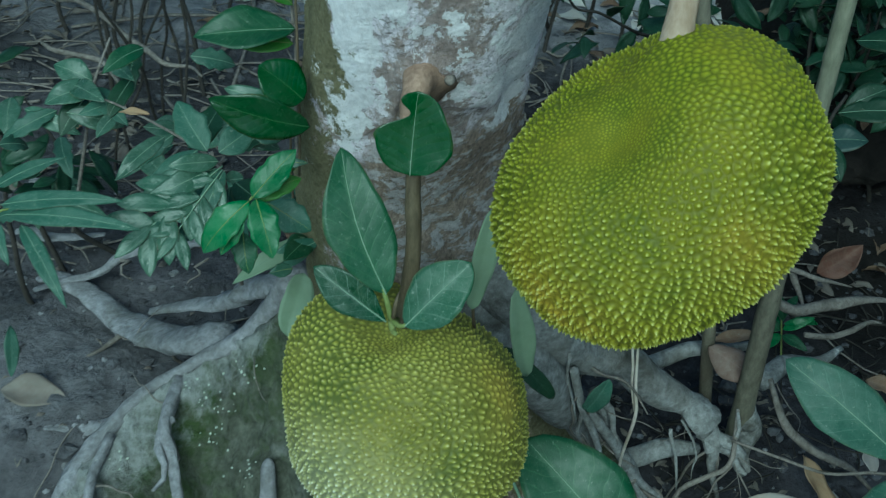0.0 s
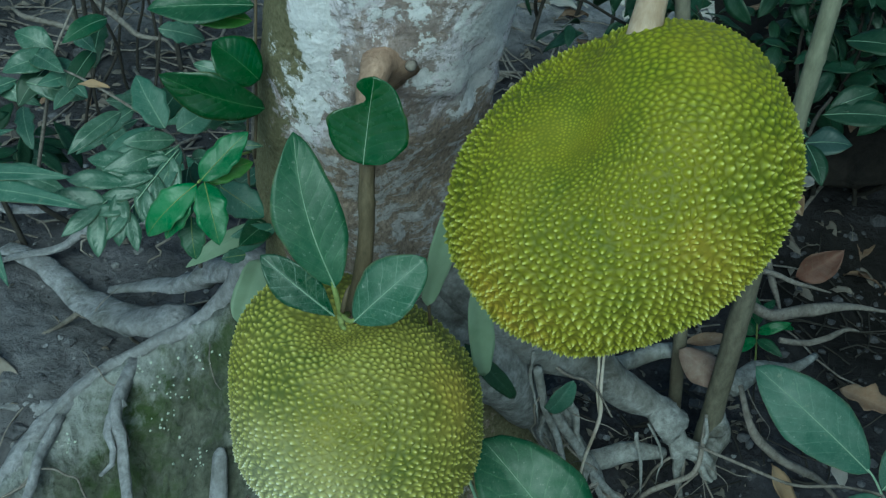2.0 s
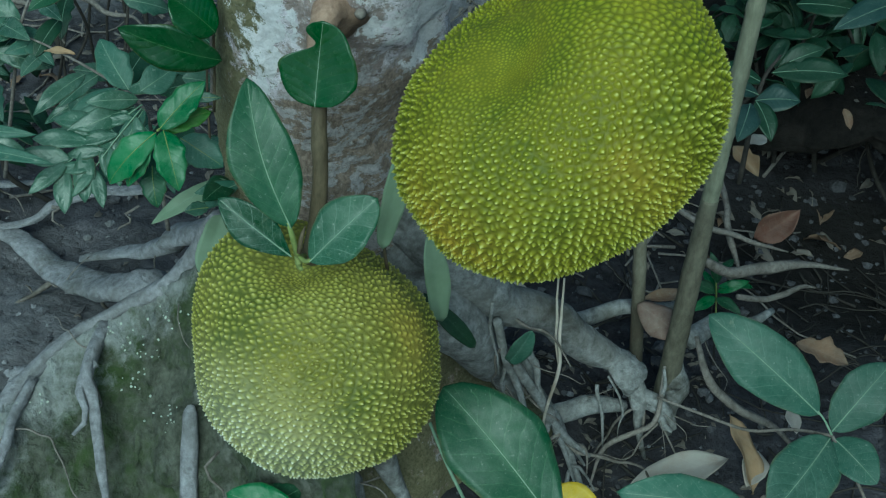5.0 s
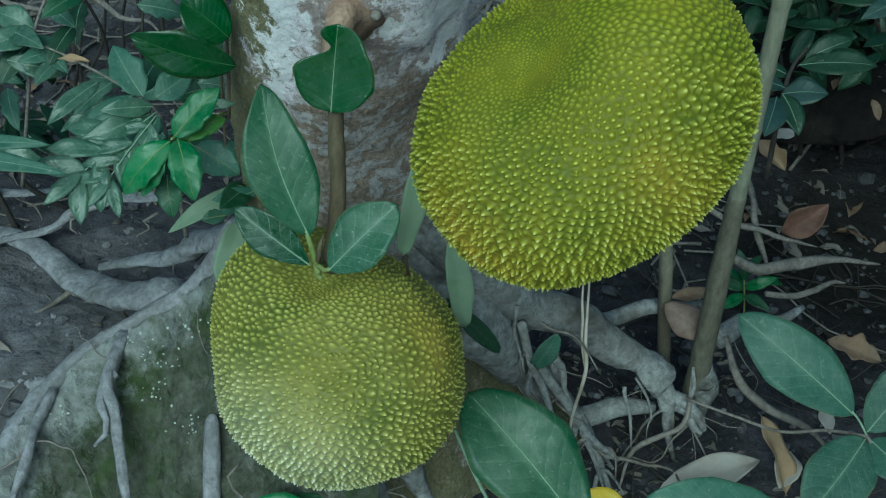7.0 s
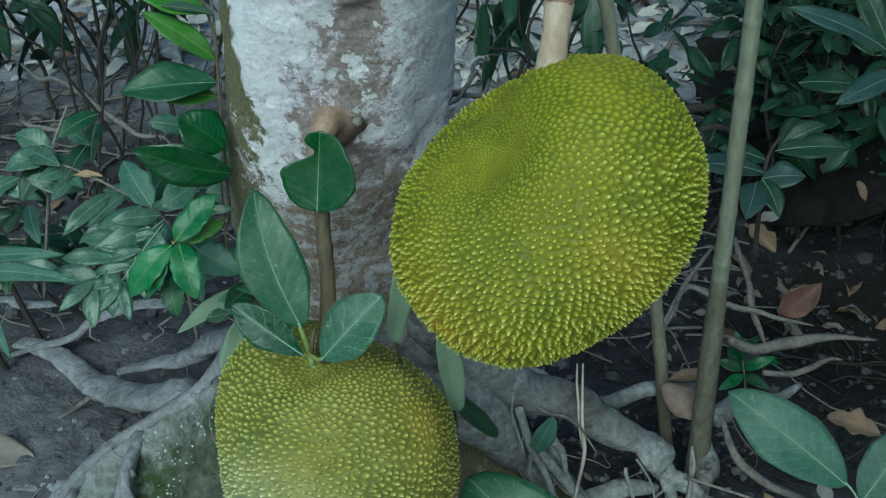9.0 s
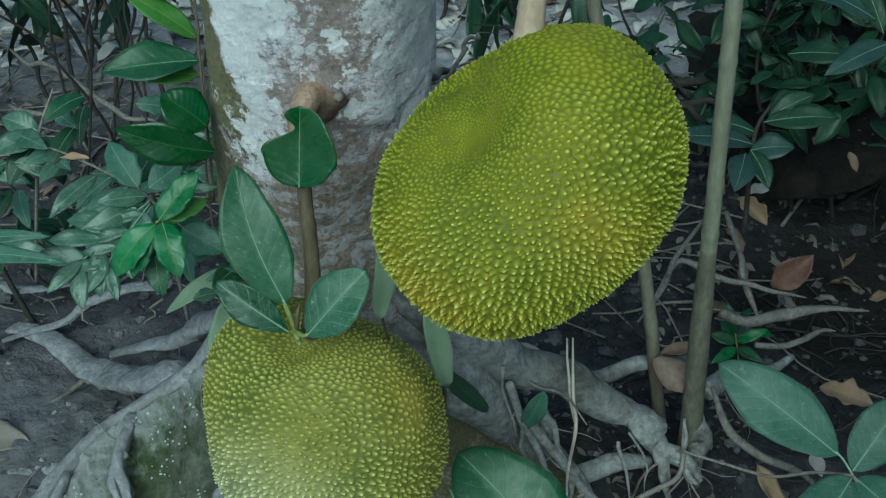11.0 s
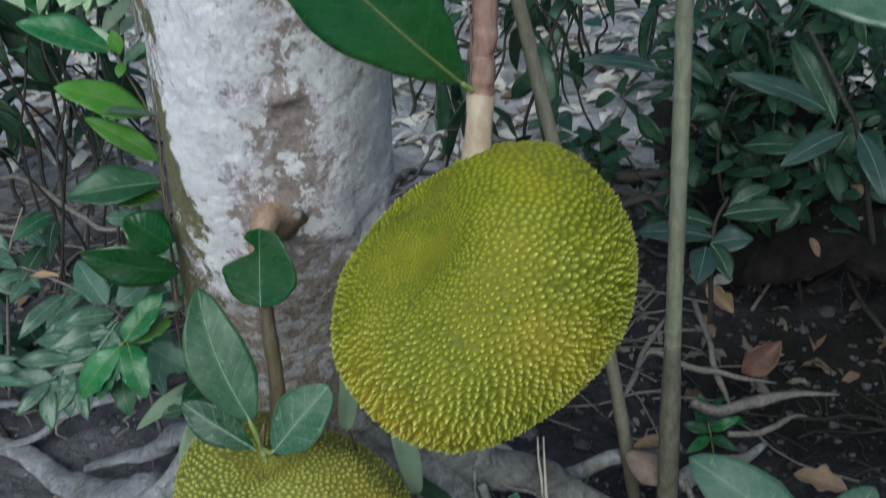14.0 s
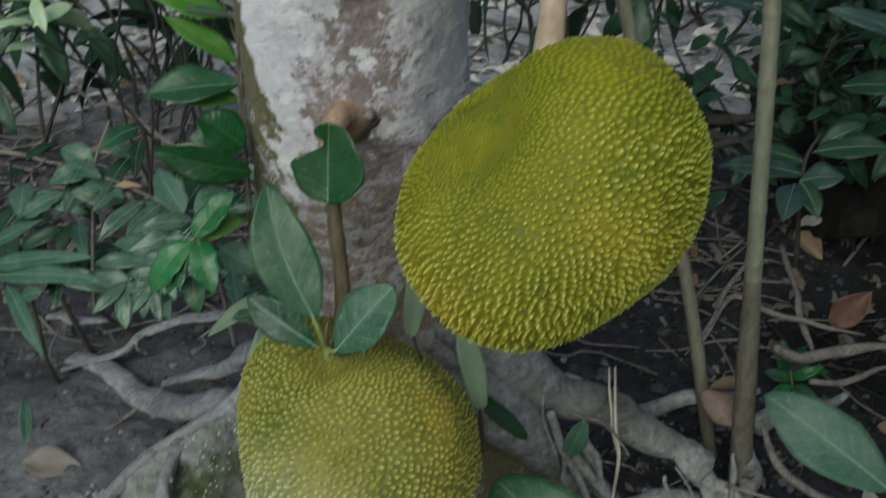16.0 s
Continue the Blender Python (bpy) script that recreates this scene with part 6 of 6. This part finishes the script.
# more leaves crowding the undergrowth beside the trunk
gl = np.random.default_rng(77)
for k in range(34):
    host, m = ((FERN, BUSH)[k % 2], (L_GREY, L_TEAL, L_GREY, L_SHADE)[k % 4])
    c = arr((-0.400, 1.316, 0.417)) + arr((gl.uniform(-0.2, 0.2), gl.uniform(-0.1, 0.10), gl.uniform(-0.16, 0.06)))
    a = gl.uniform(0, 6.28)
    tip = c + arr((np.cos(a), np.sin(a) * 0.7 - 0.2, -0.35)) * gl.uniform(0.05, 0.085)
    fern_leaf(c, tip, gl.uniform(0.022, 0.036), m, 200 + k, (0, 4)[k % 2], 0.25, host, bend=0.12)


# ---- litter ----
def litter(name, count, size, aspect, material, label, category, seed, area, flat=0.25, lift=0.004):
    g = np.random.default_rng(seed)
    vs, fs, uvs, base = [], [], [], 0
    x0, x1, y0, y1 = area
    for _ in range(count):
        x, y = g.uniform(x0, x1), g.uniform(y0, y1)
        z = float(ground_height(x, y)) + lift
        a = g.uniform(0, 6.28)
        ln = size * g.uniform(0.5, 1.4)
        d = arr((np.cos(a), np.sin(a), g.normal() * flat * 0.5)) * ln
        v, f, uv, _, _ = leaf_data((x, y, z), arr((x, y, z)) + d, ln * aspect, normal=unit((g.normal() * flat, g.normal() * flat, 1)), nu=6, nv=4, bend=0.1, fold=0.1, curl=0.5, wave=0.05, seed=int(g.integers(1e6)))
        vs.append(v), fs.append(f + base), uvs.append(uv)
        base += len(v)
    return tagged(mesh_object(name, np.vstack(vs), np.vstack(fs), material, uv=np.vstack(uvs)), label, category, kind="stuff")


# far litter whose pale colour carries the sunlight on the ground
litter("leaf_litter", 2900, 0.07, 0.45, L_SUNLIT_LITTER, "scattered dead leaves coloured pale as if sunlit", "leaf litter", 1, (-1.0, 2.6, 2.4, 5.2))
litter("pale_litter", 900, 0.06, 0.4, L_PALE, "scattered pale brown dead leaves under shrubs", "leaf litter", 9, (-3.2, -0.9, 2.4, 5.2))
litter("grey_litter", 700, 0.036, 0.4, L_CRUMB, "scattered grey-brown dead leaf scraps on soil", "leaf litter", 7, (-1.5, 1.2, 1.5, 2.7), 0.5)
litter("brown_litter", 380, 0.06, 0.45, L_DRY, "scattered brown dead leaves on woodland soil", "leaf litter", 2, (-2.2, 2.4, 1.3, 5.0))
litter("leaf_crumbs", 520, 0.016, 0.5, L_CRUMB, "small brown crumbs of dead leaf on soil", "leaf litter", 3, (-1.1, 0.55, 0.8, 2.2), 0.6, 0.003)


def twigs(name, count, seed, area, material, label, length=0.18, radius=0.0025):
    g = np.random.default_rng(seed)
    vs, fs, base = [], [], 0
    x0, x1, y0, y1 = area
    for _ in range(count):
        x, y = g.uniform(x0, x1), g.uniform(y0, y1)
        a, ln = g.uniform(0, 6.28), length * g.uniform(0.4, 1.6)
        pts = []
        for s in (0, 0.33, 0.66, 1):
            px, py = x + np.cos(a) * ln * s + g.normal() * ln * 0.04, y + np.sin(a) * ln * s + g.normal() * ln * 0.04
            pts.append((px, py, float(ground_height(px, py)) + radius + abs(g.normal()) * 0.01))
        v, f = tube_data(pts, [radius * g.uniform(0.6, 1.5), radius * 0.6], sides=5, n=8)
        vs.append(v)
        fs += [tuple(i + base for i in q) for q in f]
        base += len(v)
    return tagged(mesh_object(name, np.vstack(vs), fs, material), label, "twigs", kind="stuff")


twigs("twig_litter", 250, 1, (-1.2, 0.62, 1.42, 2.5), TWIG, "scattered thin grey twigs on soil")
litter("root_litter", 190, 0.015, 0.4, L_CRUMB, "grey-brown leaf scraps among the roots", "leaf litter", 12, (0.12, 0.50, 0.93, 1.25), 0.5, 0.003)
twigs("rootlet_litter", 150, 5, (0.28, 1.05, 0.98, 1.55), DARKTWIG, "thin dark roots and twigs on dark soil", 0.12, 0.0018)
twigs("branch_litter", 110, 2, (-2.0, 2.2, 2.0, 4.6), TWIG, "scattered grey fallen branches on soil", 0.45, 0.006)


def clods(name, count, seed, area, material, label, size=0.004):
    g = np.random.default_rng(seed)
    vs, fs, base = [], [], 0
    bm = bmesh.new()
    bmesh.ops.create_icosphere(bm, subdivisions=1, radius=1)
    ball = arr([v.co[:] for v in bm.verts])
    tri = [tuple(v.index for v in f.verts) for f in bm.faces]
    bm.free()
    for _ in range(count):
        x, y = g.uniform(area[0], area[1]), g.uniform(area[2], area[3])
        r = size * g.lognormal(0, 0.55)
        v = ball * (1 + g.normal(size=(len(ball), 1)) * 0.2) * r * arr((1, g.uniform(0.7, 1.2), 0.7)) + arr((x, y, float(ground_height(x, y)) + r * 0.2))
        vs.append(v)
        fs += [tuple(i + base for i in q) for q in tri]
        base += len(v)
    return tagged(mesh_object(name, np.vstack(vs), fs, material, smooth=False), label, "soil", kind="stuff")


clods("soil_clods", 3600, 4, (-1.1, 1.1, 0.85, 2.1), CLOD, "crumbs and small clods of dark soil")
clods("pale_crumbs", 900, 5, (-1.1, 0.45, 0.95, 2.0), ROOT, "scattered pale grey crumbs on soil", 0.0024)


def rootlets(count, seed):
    """Hair-thin roots that leave the larger roots and trail down to the soil."""
    g = np.random.default_rng(seed)
    vs, fs, base = [], [], 0
    for _ in range(count):
        line = ROOT_LINES[int(g.integers(len(ROOT_LINES)))]
        p = line[int(g.integers(4, len(line) - 2))].copy()
        a = g.uniform(0, 6.28)
        d = arr((np.cos(a), np.sin(a) * 0.7 - 0.3, -0.4))
        pts = [p.copy()]
        for _ in range(int(g.integers(4, 9))):
            d = unit(d + g.normal(size=3) * 0.35 + arr((0, 0, -0.15)))
            p = p + d * g.uniform(0.012, 0.03)
            p[2] = max(p[2], float(ground_height(p[0], p[1])) + 0.002)
            pts.append(p.copy())
        r = 0.0011 * g.lognormal(0, 0.5)
        v, f = tube_data(pts, [r * 1.4, r * 0.5], sides=5, n=len(pts) * 3)
        vs.append(v)
        fs += [tuple(i + base for i in q) for q in f]
        base += len(v)
    tagged(mesh_object("root_hair", np.vstack(vs), fs, TWIG, TREE, "fine trailing rootlets"), kind="stuff")


rootlets(46, 6)


def flecks(count, seed):
    """Tiny pale lichen and moss leaflets on the root flank."""
    g = np.random.default_rng(seed)
    vs, fs, uvs, base = [], [], [], 0
    spots = [(-0.255, 1.032, 0.224), (-0.285, 0.997, 0.198), (-0.292, 0.975, 0.171), (-0.405, 0.956, 0.148), (-0.321, 1.024, 0.200), (-0.251, 0.935, 0.145)]
    for _ in range(count):
        c = arr(spots[int(g.integers(len(spots)))]) + g.normal(size=3) * arr((0.014, 0.006, 0.011))
        d = unit(g.normal(size=3) + arr((0, -0.6, 0.3))) * g.uniform(0.0022, 0.0048)
        v, f, uv, _, _ = leaf_data(c, c + d, np.linalg.norm(d) * 0.7, nu=4, nv=2, seed=int(g.integers(1e6)))
        vs.append(v), fs.append(f + base), uvs.append(uv)
        base += len(v)
    tagged(mesh_object("lichen_flecks", np.vstack(vs), np.vstack(fs), L_FLECK, uv=np.vstack(uvs)), "tiny pale lichen leaflets on mossy root", "lichen", kind="stuff")


flecks(64, 14)


def bank_cover(count, seed, size, material, label, name):
    """Dead leaves and crumbs lying on the bank's top and rim."""
    g = np.random.default_rng(seed)
    vs, fs, uvs, base = [], [], [], 0
    for _ in range(count):
        p = BANK[int(g.integers(2, 120)), int(g.integers(66, 90))] + arr((0, 0, 0.003))
        a, ln = g.uniform(0, 6.28), size * g.uniform(0.4, 1.5)
        v, f, uv, _, _ = leaf_data(p, p + arr((np.cos(a), np.sin(a), g.normal() * 0.25)) * ln, ln * 0.5, normal=unit((g.normal() * 0.4, g.normal() * 0.4 - 0.3, 1)), nu=6, nv=4, curl=0.5, wave=0.05, seed=int(g.integers(1e6)))
        vs.append(v), fs.append(f + base), uvs.append(uv)
        base += len(v)
    tagged(mesh_object(name, np.vstack(vs), np.vstack(fs), material, uv=np.vstack(uvs)), label, "leaf litter", kind="stuff")


bank_cover(110, 51, 0.035, L_DRY, "brown dead leaves lying on the earth bank", "bank_litter")
bank_cover(320, 52, 0.012, L_CRUMB, "brown leaf crumbs lying on the earth bank", "bank_crumbs")


def hanging_roots(count, seed):
    g = np.random.default_rng(seed)
    vs, fs, base = [], [], 0
    for _ in range(count):
        p = BANK[int(g.integers(6, 90)), int(g.integers(38, 52))].copy()
        pts = [p.copy()]
        for _ in range(int(g.integers(4, 9))):
            p = p + arr((g.normal() * 0.008, g.normal() * 0.006 - 0.002, -g.uniform(0.01, 0.025)))
            pts.append(p.copy())
        v, f = tube_data(pts, [0.0016 * g.lognormal(0, 0.4), 0.0006], sides=5, n=len(pts) * 2)
        vs.append(v)
        fs += [tuple(i + base for i in q) for q in f]
        base += len(v)
    tagged(mesh_object("bank_root_hair", np.vstack(vs), fs, DARKTWIG), "thin roots hanging from the bank's rim", "roots", kind="stuff")


hanging_roots(60, 53)


# ---- woods all around ----
# trees out of view, added to close off the horizon
def far_tree(at, height, radius, seed):
    g = np.random.default_rng(seed)
    t = thing("forest_tree", (at[0], at[1], 0.0), "tall dark forest tree with leafy crown", "tree", "trees around")
    top = arr((at[0] + g.normal() * 0.4, at[1] + g.normal() * 0.4, height))
    foot = arr((at[0], at[1], -0.05))
    tube("trunk", [foot, foot * 0.5 + top * 0.5 + g.normal(size=3) * 0.15, top], [0.16, 0.12, 0.05], TWIG, t, sides=10, rough=0.08, n=24)
    foliage("crown", top * 0.8 + foot * 0.2, (radius, radius, height * 0.32), 420 if at[1] < 2 else 150, 0.42, 0.5, 0.3, L_SHADE, t, seed)


gr = np.random.default_rng(21)
for k in range(22):
    a = 2 * np.pi * k / 22 + gr.normal() * 0.08
    if math.sin(a) < -0.55 or (math.cos(a) < 0 and math.sin(a) < -0.1):  # no trees on the near side, so front light gets in
        continue
    far_tree((8.5 * np.cos(a) + gr.normal() * 0.8, 1.0 + 8.5 * np.sin(a) + gr.normal() * 0.8), gr.uniform(4.5, 6.0), 1.6, 300 + k)
